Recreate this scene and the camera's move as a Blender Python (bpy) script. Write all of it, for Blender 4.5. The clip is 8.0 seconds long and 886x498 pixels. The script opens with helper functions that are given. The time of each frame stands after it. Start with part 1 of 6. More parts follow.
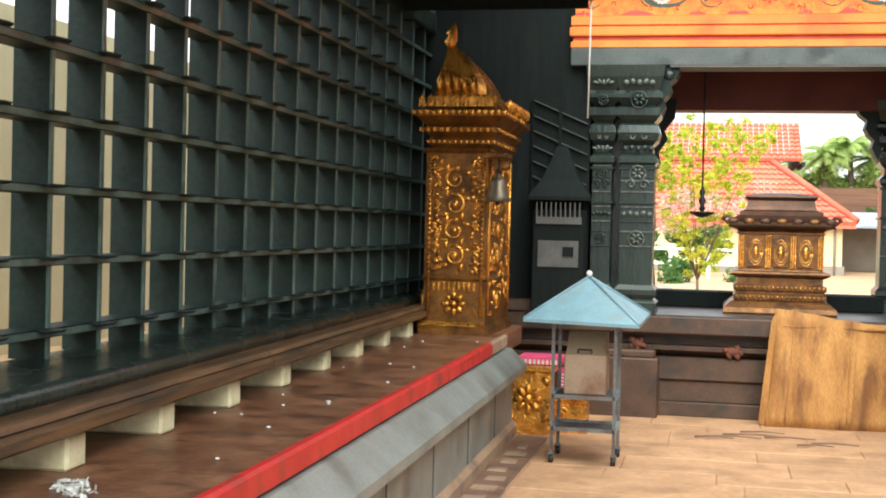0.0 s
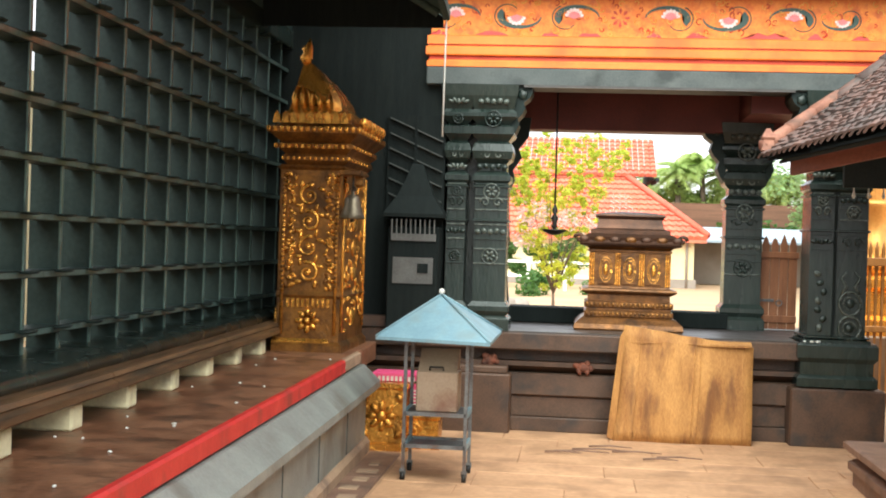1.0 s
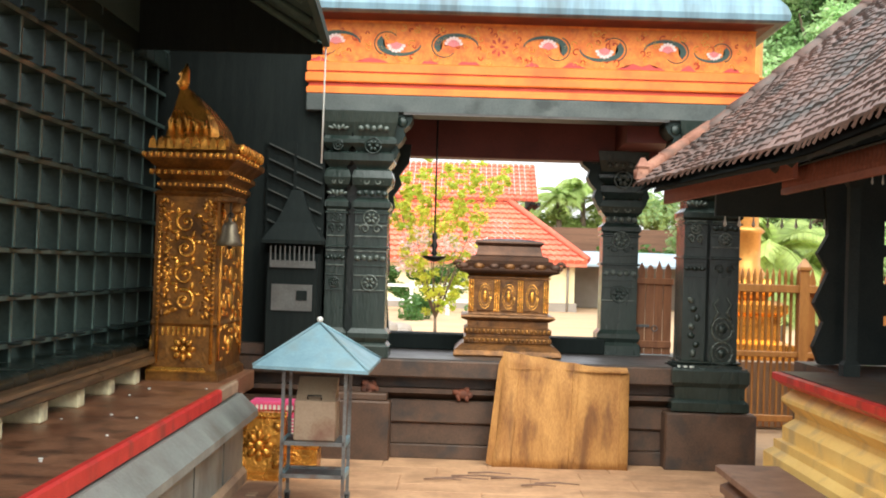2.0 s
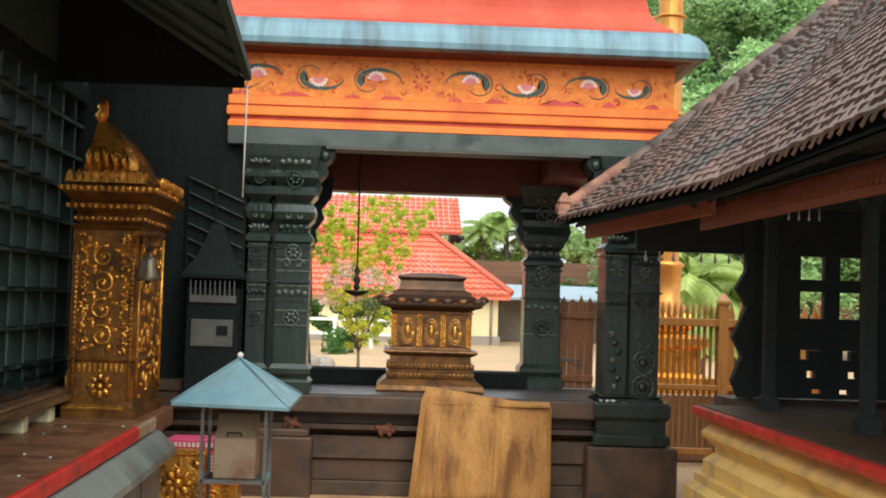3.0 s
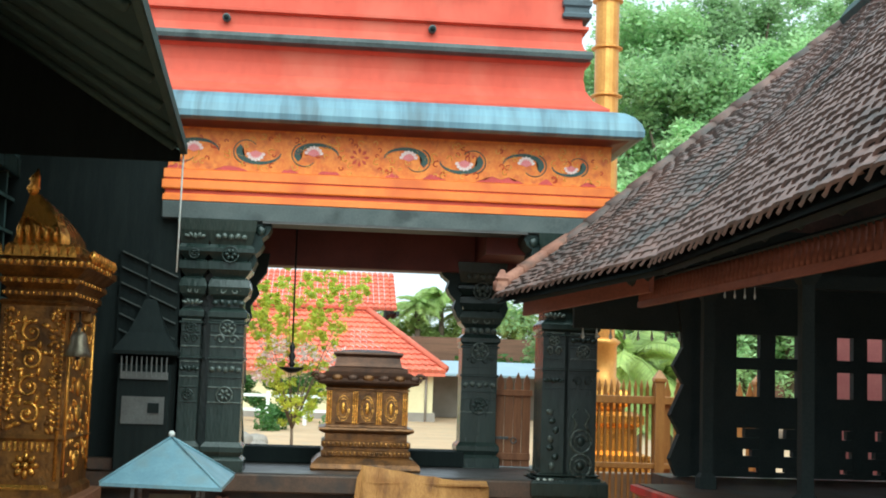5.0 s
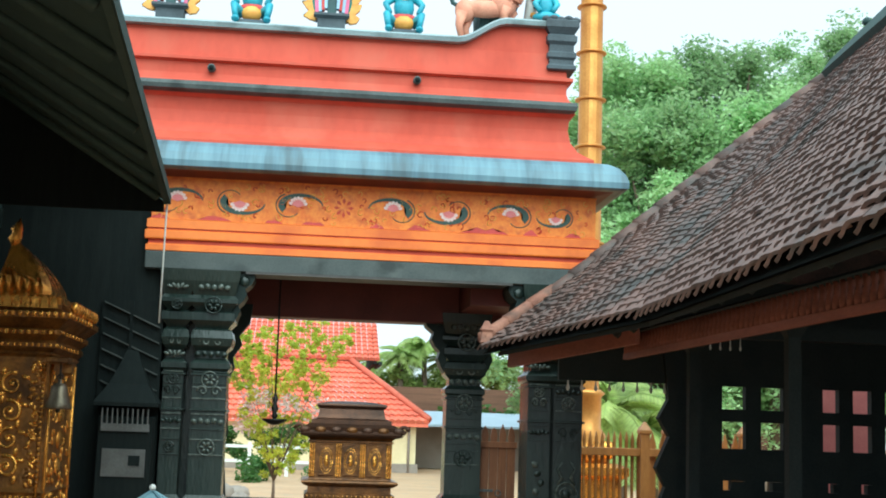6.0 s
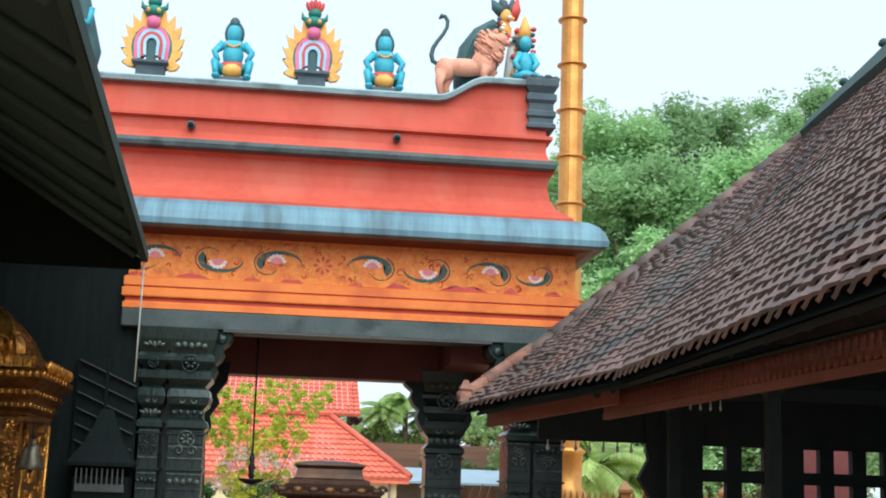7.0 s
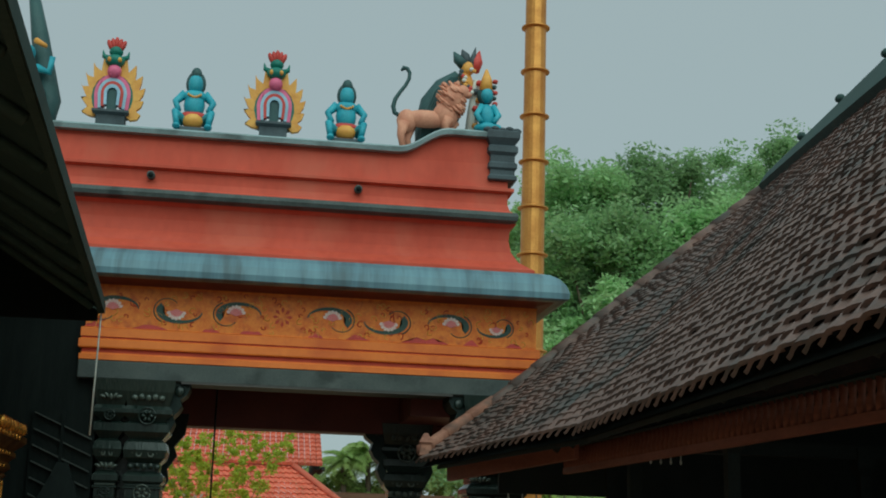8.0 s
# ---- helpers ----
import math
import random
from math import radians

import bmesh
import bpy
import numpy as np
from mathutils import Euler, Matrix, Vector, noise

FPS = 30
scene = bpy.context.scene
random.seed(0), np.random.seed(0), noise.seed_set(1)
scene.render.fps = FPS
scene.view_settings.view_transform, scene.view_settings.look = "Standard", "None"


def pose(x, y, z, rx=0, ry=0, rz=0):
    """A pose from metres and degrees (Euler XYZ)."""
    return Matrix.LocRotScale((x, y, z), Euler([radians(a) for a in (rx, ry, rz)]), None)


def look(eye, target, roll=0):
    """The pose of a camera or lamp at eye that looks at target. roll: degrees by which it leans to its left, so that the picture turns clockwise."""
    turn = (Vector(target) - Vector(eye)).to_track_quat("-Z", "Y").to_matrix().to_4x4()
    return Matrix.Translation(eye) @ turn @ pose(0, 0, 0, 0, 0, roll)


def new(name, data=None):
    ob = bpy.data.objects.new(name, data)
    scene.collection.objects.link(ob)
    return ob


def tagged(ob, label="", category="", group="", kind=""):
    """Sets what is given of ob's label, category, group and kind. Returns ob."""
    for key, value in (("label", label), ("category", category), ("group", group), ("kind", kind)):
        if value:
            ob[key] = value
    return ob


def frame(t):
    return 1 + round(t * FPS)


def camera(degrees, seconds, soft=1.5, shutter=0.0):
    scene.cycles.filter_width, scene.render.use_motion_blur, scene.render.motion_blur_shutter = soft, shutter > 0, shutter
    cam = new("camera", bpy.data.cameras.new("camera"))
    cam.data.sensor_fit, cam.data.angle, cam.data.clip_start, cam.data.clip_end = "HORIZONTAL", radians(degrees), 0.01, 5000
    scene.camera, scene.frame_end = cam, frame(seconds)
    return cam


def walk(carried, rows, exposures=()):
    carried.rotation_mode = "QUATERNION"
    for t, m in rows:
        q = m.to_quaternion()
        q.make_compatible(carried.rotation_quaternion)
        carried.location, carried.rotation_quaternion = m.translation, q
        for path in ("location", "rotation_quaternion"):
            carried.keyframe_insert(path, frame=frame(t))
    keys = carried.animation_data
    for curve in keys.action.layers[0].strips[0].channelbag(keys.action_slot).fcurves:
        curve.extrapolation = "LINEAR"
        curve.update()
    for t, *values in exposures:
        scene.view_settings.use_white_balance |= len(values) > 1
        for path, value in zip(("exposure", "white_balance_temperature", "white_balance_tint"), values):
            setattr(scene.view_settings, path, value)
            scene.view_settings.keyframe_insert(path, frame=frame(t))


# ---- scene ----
# camera: seconds, place, then yaw, pitch and roll in degrees
cam = camera(37.65, 8.0, soft=1.9)
ROWS = [
    (0.0, -0.000, -0.000, 1.550, 12.10, -0.96, 1.38),
    (0.5, 0.024, -0.000, 1.572, 9.45, -0.72, 1.60),
    (1.0, 0.060, -0.019, 1.600, 6.03, -0.32, 1.82),
    (1.5, 0.079, -0.016, 1.618, 3.69, 0.07, 1.85),
    (2.0, 0.094, -0.009, 1.631, 0.95, 0.87, 1.83),
    (3.5, 0.106, 0.030, 1.650, -3.34, 3.25, 1.77),
    (4.0, 0.102, 0.040, 1.654, -4.28, 4.14, 1.79),
    (4.5, 0.097, 0.063, 1.654, -4.74, 4.87, 1.85),
    (6.0, 0.080, 0.123, 1.669, -5.81, 8.06, 1.90),
    (6.5, 0.089, 0.142, 1.684, -6.06, 9.06, 1.95),
    (7.0, 0.104, 0.157, 1.705, -6.54, 10.49, 1.92),
    (7.5, 0.122, 0.160, 1.730, -7.03, 11.48, 1.89),
    (8.0, 0.135, 0.173, 1.747, -8.07, 12.63, 1.82),
]
EXPOSURES = [(0.0, 1.35, 5950, -4), (1.0, 1.38, 5950, -4), (2.0, 1.25, 6000, -3), (3.5, 0.52, 5750, -11), (4.5, 0.74, 5300, -16), (6.0, 0.58, 5200, -17), (7.0, 0.42, 5250, -9), (7.5, 0.32, 5450, -8), (8.0, -0.85, 5350, -25)]
walk(cam, [(t, pose(x, y, z, 90 + p, 0, w) @ pose(0, 0, 0, 0, 0, r)) for t, x, y, z, w, p, r in ROWS], EXPOSURES)

# world: a bright, hazy, overcast sky
world = bpy.data.worlds.new("sky")
scene.world = world
world.use_nodes = True
wn, wl = world.node_tree.nodes, world.node_tree.links
sky = wn.new("ShaderNodeTexSky")
sky.sky_type, sky.sun_disc = "NISHITA", False
sky.sun_elevation, sky.sun_rotation = radians(55), radians(200)
haze = wn.new("ShaderNodeMix")
haze.data_type = "RGBA"
haze.inputs["Factor"].default_value = 0.88
wl.new(sky.outputs["Color"], haze.inputs["A"])
haze.inputs["B"].default_value = (9.0, 8.0, 8.3, 1)
wn["Background"].inputs["Strength"].default_value = 0.1
wl.new(haze.outputs["Result"], wn["Background"].inputs["Color"])

sun = new("sun", bpy.data.lights.new("sun", "SUN"))
sun.data.energy, sun.data.angle, sun.data.color = 3.2, radians(75), (1.0, 0.94, 0.85)
sun.matrix_world = look((1.5, -8, 18), (0, 8, 0))


# ---- materials ----
def material(name, c1, c2=None, rough=0.6, metal=0.0, scale=6.0, fine=60.0, bump=0.15, stretch=(1, 1, 1), spread=0.0, dirt=None, spec=0.5):
    """Two scales of noise between two colours, optional dirt patches and a random tint from piece to piece."""
    m = bpy.data.materials.new(name)
    m.use_nodes = True
    n, l = m.node_tree.nodes, m.node_tree.links
    b = n["Principled BSDF"]
    c2 = c2 or tuple(v * 0.72 for v in c1)
    geo = n.new("ShaderNodeTexCoord")
    mapping = n.new("ShaderNodeMapping")
    mapping.inputs["Scale"].default_value = stretch
    l.new(geo.outputs["Object"], mapping.inputs["Vector"])
    big, small = n.new("ShaderNodeTexNoise"), n.new("ShaderNodeTexNoise")
    for t, s, d in ((big, scale, 5), (small, fine, 3)):
        t.inputs["Scale"].default_value, t.inputs["Detail"].default_value = s, d
        l.new(mapping.outputs["Vector"], t.inputs["Vector"])
    mix = n.new("ShaderNodeMix")
    mix.data_type = "RGBA"
    mix.inputs["A"].default_value, mix.inputs["B"].default_value = (*c1, 1), (*c2, 1)
    add = n.new("ShaderNodeMath")
    add.operation = "MULTIPLY_ADD"
    l.new(small.outputs["Fac"], add.inputs[0])
    add.inputs[1].default_value = 0.6
    ramp = n.new("ShaderNodeMapRange")
    ramp.inputs["From Min"].default_value, ramp.inputs["From Max"].default_value = 0.55, 1.05
    l.new(big.outputs["Fac"], add.inputs[2])
    l.new(add.outputs[0], ramp.inputs["Value"])
    l.new(ramp.outputs["Result"], mix.inputs["Factor"])
    out = mix.outputs["Result"]
    if dirt:
        patch = n.new("ShaderNodeTexNoise")
        patch.inputs["Scale"].default_value, patch.inputs["Detail"].default_value = scale * 0.6 + 1.3, 8
        l.new(mapping.outputs["Vector"], patch.inputs["Vector"])
        pr = n.new("ShaderNodeMapRange")
        pr.inputs["From Min"].default_value, pr.inputs["From Max"].default_value = 0.52, 0.68
        pr.inputs["To Max"].default_value = 0.85
        l.new(patch.outputs["Fac"], pr.inputs["Value"])
        dm = n.new("ShaderNodeMix")
        dm.data_type = "RGBA"
        l.new(pr.outputs["Result"], dm.inputs["Factor"])
        l.new(out, dm.inputs["A"])
        dm.inputs["B"].default_value = (*dirt, 1)
        out = dm.outputs["Result"]
    if spread:
        info, hs = n.new("ShaderNodeObjectInfo"), n.new("ShaderNodeHueSaturation")
        isl = n.new("ShaderNodeNewGeometry")
        sm = n.new("ShaderNodeMath")
        sm.operation = "ADD"
        l.new(info.outputs["Random"], sm.inputs[0])
        l.new(isl.outputs["Random Per Island"], sm.inputs[1])
        vr = n.new("ShaderNodeMapRange")
        vr.inputs["From Max"].default_value = 2.0
        vr.inputs["To Min"].default_value, vr.inputs["To Max"].default_value = 1 - spread, 1 + spread
        l.new(sm.outputs[0], vr.inputs["Value"])
        l.new(vr.outputs["Result"], hs.inputs["Value"])
        l.new(out, hs.inputs["Color"])
        out = hs.outputs["Color"]
    l.new(out, b.inputs["Base Color"])
    rr = n.new("ShaderNodeMapRange")
    rr.inputs["To Min"].default_value, rr.inputs["To Max"].default_value = max(rough - 0.12, 0.03), min(rough + 0.15, 1)
    l.new(big.outputs["Fac"], rr.inputs["Value"])
    l.new(rr.outputs["Result"], b.inputs["Roughness"])
    b.inputs["Metallic"].default_value = metal
    b.inputs["Specular IOR Level"].default_value = spec
    if bump:
        bp = n.new("ShaderNodeBump")
        bp.inputs["Strength"].default_value, bp.inputs["Distance"].default_value = bump, 0.01
        l.new(add.outputs[0], bp.inputs["Height"])
        l.new(bp.outputs["Normal"], b.inputs["Normal"])
    return m


def leafy(name, c1, c2):
    m = material(name, c1, c2, rough=0.55, scale=0.6, fine=5, bump=0, spread=0.45)
    n, l = m.node_tree.nodes, m.node_tree.links
    b = n["Principled BSDF"]
    glow = n.new("ShaderNodeBsdfTranslucent")
    l.new(b.inputs["Base Color"].links[0].from_socket, glow.inputs["Color"])
    both = n.new("ShaderNodeMixShader")
    both.inputs[0].default_value = 0.5
    l.new(b.outputs[0], both.inputs[1])
    l.new(glow.outputs[0], both.inputs[2])
    l.new(both.outputs[0], n["Material Output"].inputs["Surface"])
    return m


M = {
    "black_wood": material("black_wood", (0.012, 0.020, 0.017), (0.030, 0.042, 0.036), 0.24, scale=3, fine=50, stretch=(1, 1, .25), bump=0.45, spec=0.4),
    "lattice": material("lattice_wood", (0.006, 0.013, 0.012), (0.018, 0.030, 0.027), 0.5, scale=4, fine=40, bump=0.25, spec=0.2),
    # iron strips paler than the wood, with edge highlights put into their colour
    "lattice_strip": material("lattice_iron_highlight", (0.065, 0.115, 0.105), (0.13, 0.19, 0.17), 0.32, scale=5, fine=45, bump=0.3, dirt=(0.03, 0.045, 0.04)),
    # lighter relief: worn paint plus gloss highlights put into the colour
    "worn_carving": material("worn_carving", (0.045, 0.058, 0.050), (0.115, 0.13, 0.11), 0.26, scale=18, fine=70, bump=0.3),
    "cream_wall": material("cream_plaster", (0.66, 0.60, 0.40), (0.54, 0.48, 0.30), 0.8, scale=2),
    "block": material("cream_painted_stone", (0.80, 0.74, 0.48), (0.62, 0.54, 0.33), 0.75, scale=9, dirt=(0.35, 0.3, 0.2)),
    "ledge": material("brown_cement", (0.10, 0.038, 0.019), (0.30, 0.145, 0.078), 0.38, scale=4.5, fine=34, bump=0.5, dirt=(0.04, 0.022, 0.015)),
    "red_paint": material("red_paint", (0.62, 0.022, 0.02), (0.45, 0.02, 0.018), 0.45, scale=5, dirt=(0.25, 0.03, 0.02)),
    "grey_plinth": material("grey_painted_plinth", (0.27, 0.29, 0.27), (0.18, 0.19, 0.175), 0.5, scale=3, dirt=(0.13, 0.12, 0.10)),
    "tan_stone": material("tan_stone", (0.40, 0.27, 0.17), (0.27, 0.18, 0.12), 0.8, scale=4, dirt=(0.16, 0.11, 0.08)),
    "slab": material("floor_slab", (0.55, 0.32, 0.175), (0.37, 0.205, 0.108), 0.75, scale=2.6, fine=22, spread=0.16, dirt=(0.29, 0.16, 0.085)),
    "joint": material("floor_joint", (0.43, 0.25, 0.14), (0.31, 0.175, 0.095), 0.9, scale=5),
    "sand": material("sand", (0.50, 0.33, 0.19), (0.38, 0.245, 0.14), 0.95, scale=0.5, fine=8, dirt=(0.36, 0.27, 0.18)),
    "beam": material("weathered_wood", (0.20, 0.11, 0.05), (0.045, 0.03, 0.018), 0.38, scale=5, fine=70, stretch=(6, .4, 6), bump=0.5, dirt=(0.03, 0.03, 0.02)),
    "gold": material("brass_sheet", (0.92, 0.47, 0.085), (0.58, 0.25, 0.04), 0.24, metal=0.8, scale=8, fine=40, bump=0.9, dirt=(0.20, 0.085, 0.018)),
    # old brass, darkened further to hold the shade of crevices
    "old_gold": material("shaded_old_brass", (0.36, 0.16, 0.034), (0.12, 0.048, 0.013), 0.34, metal=0.6, scale=8, fine=50, bump=0.6, dirt=(0.07, 0.035, 0.015)),
    "patina_gold": material("patinated_brass", (0.24, 0.10, 0.024), (0.07, 0.030, 0.011), 0.34, metal=0.5, scale=10, fine=60, bump=0.6, dirt=(0.045, 0.022, 0.010)),
    "dark_copper": material("dark_copper", (0.12, 0.055, 0.03), (0.05, 0.028, 0.02), 0.45, metal=0.6, scale=5, bump=0.3),
    "pole_gold": material("flagstaff_gold", (0.62, 0.30, 0.07), (0.46, 0.19, 0.04), 0.36, metal=0.6, scale=5, fine=30, bump=0.1),
    "orange": material("orange_paint", (0.84, 0.22, 0.025), (0.72, 0.16, 0.02), 0.55, scale=3, fine=20, bump=0.1, dirt=(0.62, 0.12, 0.02)),
    "orange_panel": material("orange_panel_paint", (0.83, 0.27, 0.03), (0.68, 0.14, 0.02), 0.6, scale=16, fine=40, bump=0.1, dirt=(0.52, 0.10, 0.02)),
    "red_line": material("vermilion_line", (0.52, 0.045, 0.012), None, 0.6),
    "red_wall": material("brick_red_wall", (0.58, 0.082, 0.042), (0.45, 0.058, 0.030), 0.7, scale=1.6, fine=14, stretch=(1, 1, .5), bump=0.1, dirt=(0.53, 0.105, 0.06)),
    "maroon": material("maroon_soffit", (0.16, 0.026, 0.018), (0.09, 0.018, 0.014), 0.6, scale=3),
    "dark_stone": material("dark_moulding", (0.045, 0.055, 0.055), (0.09, 0.10, 0.095), 0.6, scale=5, dirt=(0.02, 0.025, 0.025)),
    "blue_grey": material("blue_grey_gutter", (0.18, 0.29, 0.35), (0.11, 0.18, 0.23), 0.5, scale=2, fine=12, stretch=(2.6, .3, .3), dirt=(0.07, 0.10, 0.12)),
    "cap": material("pale_grey_coping", (0.36, 0.45, 0.47), (0.24, 0.30, 0.32), 0.65, scale=4, dirt=(0.13, 0.16, 0.16)),
    "plat": material("dark_granite", (0.052, 0.028, 0.017), (0.118, 0.062, 0.036), 0.5, scale=5, fine=60, dirt=(0.03, 0.024, 0.022)),
    "plat_top": material("grey_granite", (0.065, 0.056, 0.052), (0.036, 0.030, 0.028), 0.4, scale=5),
    "brown_step": material("brown_step_stone", (0.24, 0.14, 0.095), (0.16, 0.09, 0.06), 0.6, scale=4, dirt=(0.11, 0.065, 0.045)),
    "rust": material("rust_relief", (0.24, 0.075, 0.038), (0.10, 0.04, 0.026), 0.8, scale=14, dirt=(0.05, 0.03, 0.025)),
    "card": material("cardboard", (0.52, 0.26, 0.07), (0.25, 0.10, 0.026), 0.75, scale=2.4, fine=34, stretch=(3.2, 3.2, .6), dirt=(0.15, 0.06, 0.018), bump=0.9),
    "tin": material("blue_tin", (0.23, 0.36, 0.42), (0.17, 0.28, 0.34), 0.42, metal=0.1, scale=6, dirt=(0.20, 0.27, 0.28)),
    "steel": material("grey_steel", (0.20, 0.21, 0.21), (0.11, 0.10, 0.10), 0.45, metal=0.6, scale=9, dirt=(0.13, 0.06, 0.03)),
    "rusty_box": material("brown_tin", (0.36, 0.27, 0.19), (0.26, 0.18, 0.12), 0.5, metal=0.2, scale=4, dirt=(0.18, 0.08, 0.05)),
    "pink": material("pink_plastic", (0.80, 0.10, 0.26), (0.7, 0.08, 0.22), 0.4),
    "tile": material("old_clay_tile", (0.185, 0.106, 0.086), (0.072, 0.060, 0.056), 0.6, scale=2.2, fine=30, spread=0.4, dirt=(0.055, 0.058, 0.056), bump=0.4, spec=0.35),
    "tile_new": material("red_clay_tile", (0.70, 0.17, 0.10), (0.58, 0.13, 0.08), 0.7, scale=1.2, fine=10, spread=0.22, dirt=(0.48, 0.10, 0.06)),
    "hip_clay": material("worn_hip_clay", (0.36, 0.17, 0.11), (0.20, 0.085, 0.06), 0.8, scale=7, fine=40, bump=0.5, dirt=(0.12, 0.07, 0.055)),
    "rafter": material("dark_rafter", (0.017, 0.024, 0.023), (0.034, 0.040, 0.038), 0.7, spec=0.25, scale=4, stretch=(1, .3, 1)),
    "fascia": material("red_brown_fascia", (0.34, 0.115, 0.075), (0.20, 0.07, 0.05), 0.6, scale=5, fine=50, stretch=(1, .3, 1)),
    # lifted from black to dark teal: veiling glare put into the colour
    "soffit": material("hazed_soffit", (0.045, 0.074, 0.070), (0.070, 0.104, 0.098), 0.8, scale=3, fine=30, spec=0.15),
    # near-black: deep shade of recess and hollows put into the colour
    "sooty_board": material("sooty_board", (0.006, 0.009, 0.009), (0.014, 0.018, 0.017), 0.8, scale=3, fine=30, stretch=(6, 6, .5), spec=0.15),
    # pale slats turned dark grey: recess shade put into the colour
    "sooty_slat": material("sooty_slat", (0.030, 0.036, 0.034), (0.060, 0.066, 0.060), 0.5, scale=8, fine=40),
    "yellow_plinth": material("yellow_painted_plinth", (0.88, 0.62, 0.20), (0.76, 0.50, 0.15), 0.55, scale=2.6, dirt=(0.52, 0.37, 0.17)),
    "fence": material("varnished_fence", (0.50, 0.23, 0.06), (0.34, 0.14, 0.035), 0.45, scale=5, fine=50, stretch=(3, 3, .4)),
    "door_wood": material("brown_door_wood", (0.34, 0.135, 0.055), (0.20, 0.075, 0.032), 0.5, scale=5, fine=50, stretch=(3, 3, .4)),
    "cream_house": material("cream_house_wall", (0.80, 0.68, 0.42), (0.70, 0.58, 0.34), 0.85, scale=0.8, fine=8),
    "grey_wall": material("compound_wall", (0.33, 0.28, 0.24), (0.24, 0.20, 0.17), 0.9, scale=1.5),
    "brown_wall": material("brown_plank_wall", (0.26, 0.13, 0.08), (0.13, 0.07, 0.045), 0.9, scale=1.2, fine=14, stretch=(.3, .3, 6)),
    "sheet": material("pale_blue_sheet", (0.40, 0.48, 0.56), (0.32, 0.39, 0.46), 0.5, scale=1),
    "bark": material("bark", (0.16, 0.11, 0.075), (0.09, 0.065, 0.045), 0.9, scale=6, stretch=(2, 2, .4), bump=0.6),
    "leaf": leafy("green_leaf", (0.12, 0.22, 0.05), (0.06, 0.14, 0.03)),
    # pale leaf colour stands in for the haze over the far trees
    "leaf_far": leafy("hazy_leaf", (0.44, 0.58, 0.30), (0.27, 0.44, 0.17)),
    "leaf_yellow": leafy("yellow_green_leaf", (0.50, 0.46, 0.05), (0.27, 0.38, 0.04)),
    # yellow-green, lightened to put distance haze into the palm colour
    "leaf_palm": leafy("palm_leaf", (0.46, 0.54, 0.17), (0.28, 0.40, 0.11)),
    "blossom": leafy("pale_blossom", (0.75, 0.70, 0.66), (0.70, 0.42, 0.45)),
    "bronze": material("bell_bronze", (0.20, 0.16, 0.11), (0.10, 0.085, 0.06), 0.4, metal=0.8, scale=12),
    "iron": material("black_iron", (0.02, 0.02, 0.022), (0.04, 0.035, 0.03), 0.45, metal=0.6),
    "banner": material("faded_banner", (0.62, 0.22, 0.20), (0.52, 0.16, 0.16), 0.8),
    "white": material("white_plate", (0.75, 0.74, 0.70), (0.6, 0.6, 0.56), 0.6),
    "glass_dark": material("grey_plate", (0.13, 0.13, 0.125), (0.07, 0.07, 0.065), 0.3),
    # statue paints
    "st_blue": material("statue_blue", (0.10, 0.42, 0.52), (0.06, 0.28, 0.38), 0.55, scale=9),
    "st_dark": material("statue_dark", (0.03, 0.07, 0.075), (0.05, 0.10, 0.10), 0.6, scale=9),
    "st_red": material("statue_red", (0.60, 0.06, 0.05), None, 0.55),
    "st_gold": material("statue_yellow", (0.78, 0.42, 0.08), (0.66, 0.28, 0.05), 0.55, scale=12),
    "st_pink": material("statue_pink", (0.80, 0.16, 0.32), None, 0.55),
    "st_sky": material("statue_pale_blue", (0.42, 0.60, 0.78), None, 0.55),
    "st_lion": material("statue_lion", (0.72, 0.34, 0.22), (0.55, 0.22, 0.14), 0.65, scale=10),
    "st_green": material("statue_green", (0.03, 0.20, 0.15), None, 0.55),
    "st_base": material("statue_base", (0.08, 0.10, 0.115), (0.05, 0.06, 0.07), 0.7),
}


# ---- mesh helpers ----
def root(ob):
    while ob.parent:
        ob = ob.parent
    return ob


def finish(name, bm, mats, smooth):
    me = bpy.data.meshes.new(name)
    bmesh.ops.recalc_face_normals(bm, faces=bm.faces)
    bm.to_mesh(me)
    bm.free()
    for m in mats if isinstance(mats, (list, tuple)) else [mats]:
        me.materials.append(M[m])
    if smooth:
        me.polygons.foreach_set("use_smooth", [True] * len(me.polygons))
    return me


def part(name, bm, mat, parent, label="", smooth=False):
    """One mesh of a thing; its shape is given in world metres."""
    o = root(parent).location
    bmesh.ops.translate(bm, verts=bm.verts, vec=(-o[0], -o[1], -o[2]))
    ob = new(name, finish(name, bm, mat, smooth))
    ob.parent = parent
    return tagged(ob, label)


def thing(name, base, label, category, group="", kind=""):
    ob = new(name)
    ob.location = base
    ob.empty_display_size = 0.1
    return tagged(ob, label, category, group, kind)


def solid(name, bm, mat, label, category="", group="", kind="", smooth=False):
    """A thing that is one mesh."""
    return tagged(new(name, finish(name, bm, mat, smooth)), label, category, group, kind)


def box(x0, x1, y0, y1, z0, z1, bevel=0.0, bm=None, mi=0):
    b = bmesh.new()
    v = [b.verts.new((x, y, z)) for x in (x0, x1) for y in (y0, y1) for z in (z0, z1)]
    for f in ((0, 1, 3, 2), (4, 6, 7, 5), (0, 4, 5, 1), (2, 3, 7, 6), (0, 2, 6, 4), (1, 5, 7, 3)):
        b.faces.new([v[i] for i in f]).material_index = mi
    if bevel:
        bmesh.ops.bevel(b, geom=list(b.edges), offset=bevel, segments=1, affect="EDGES")
        for f in b.faces:
            f.material_index = mi
    return join(bm, b)


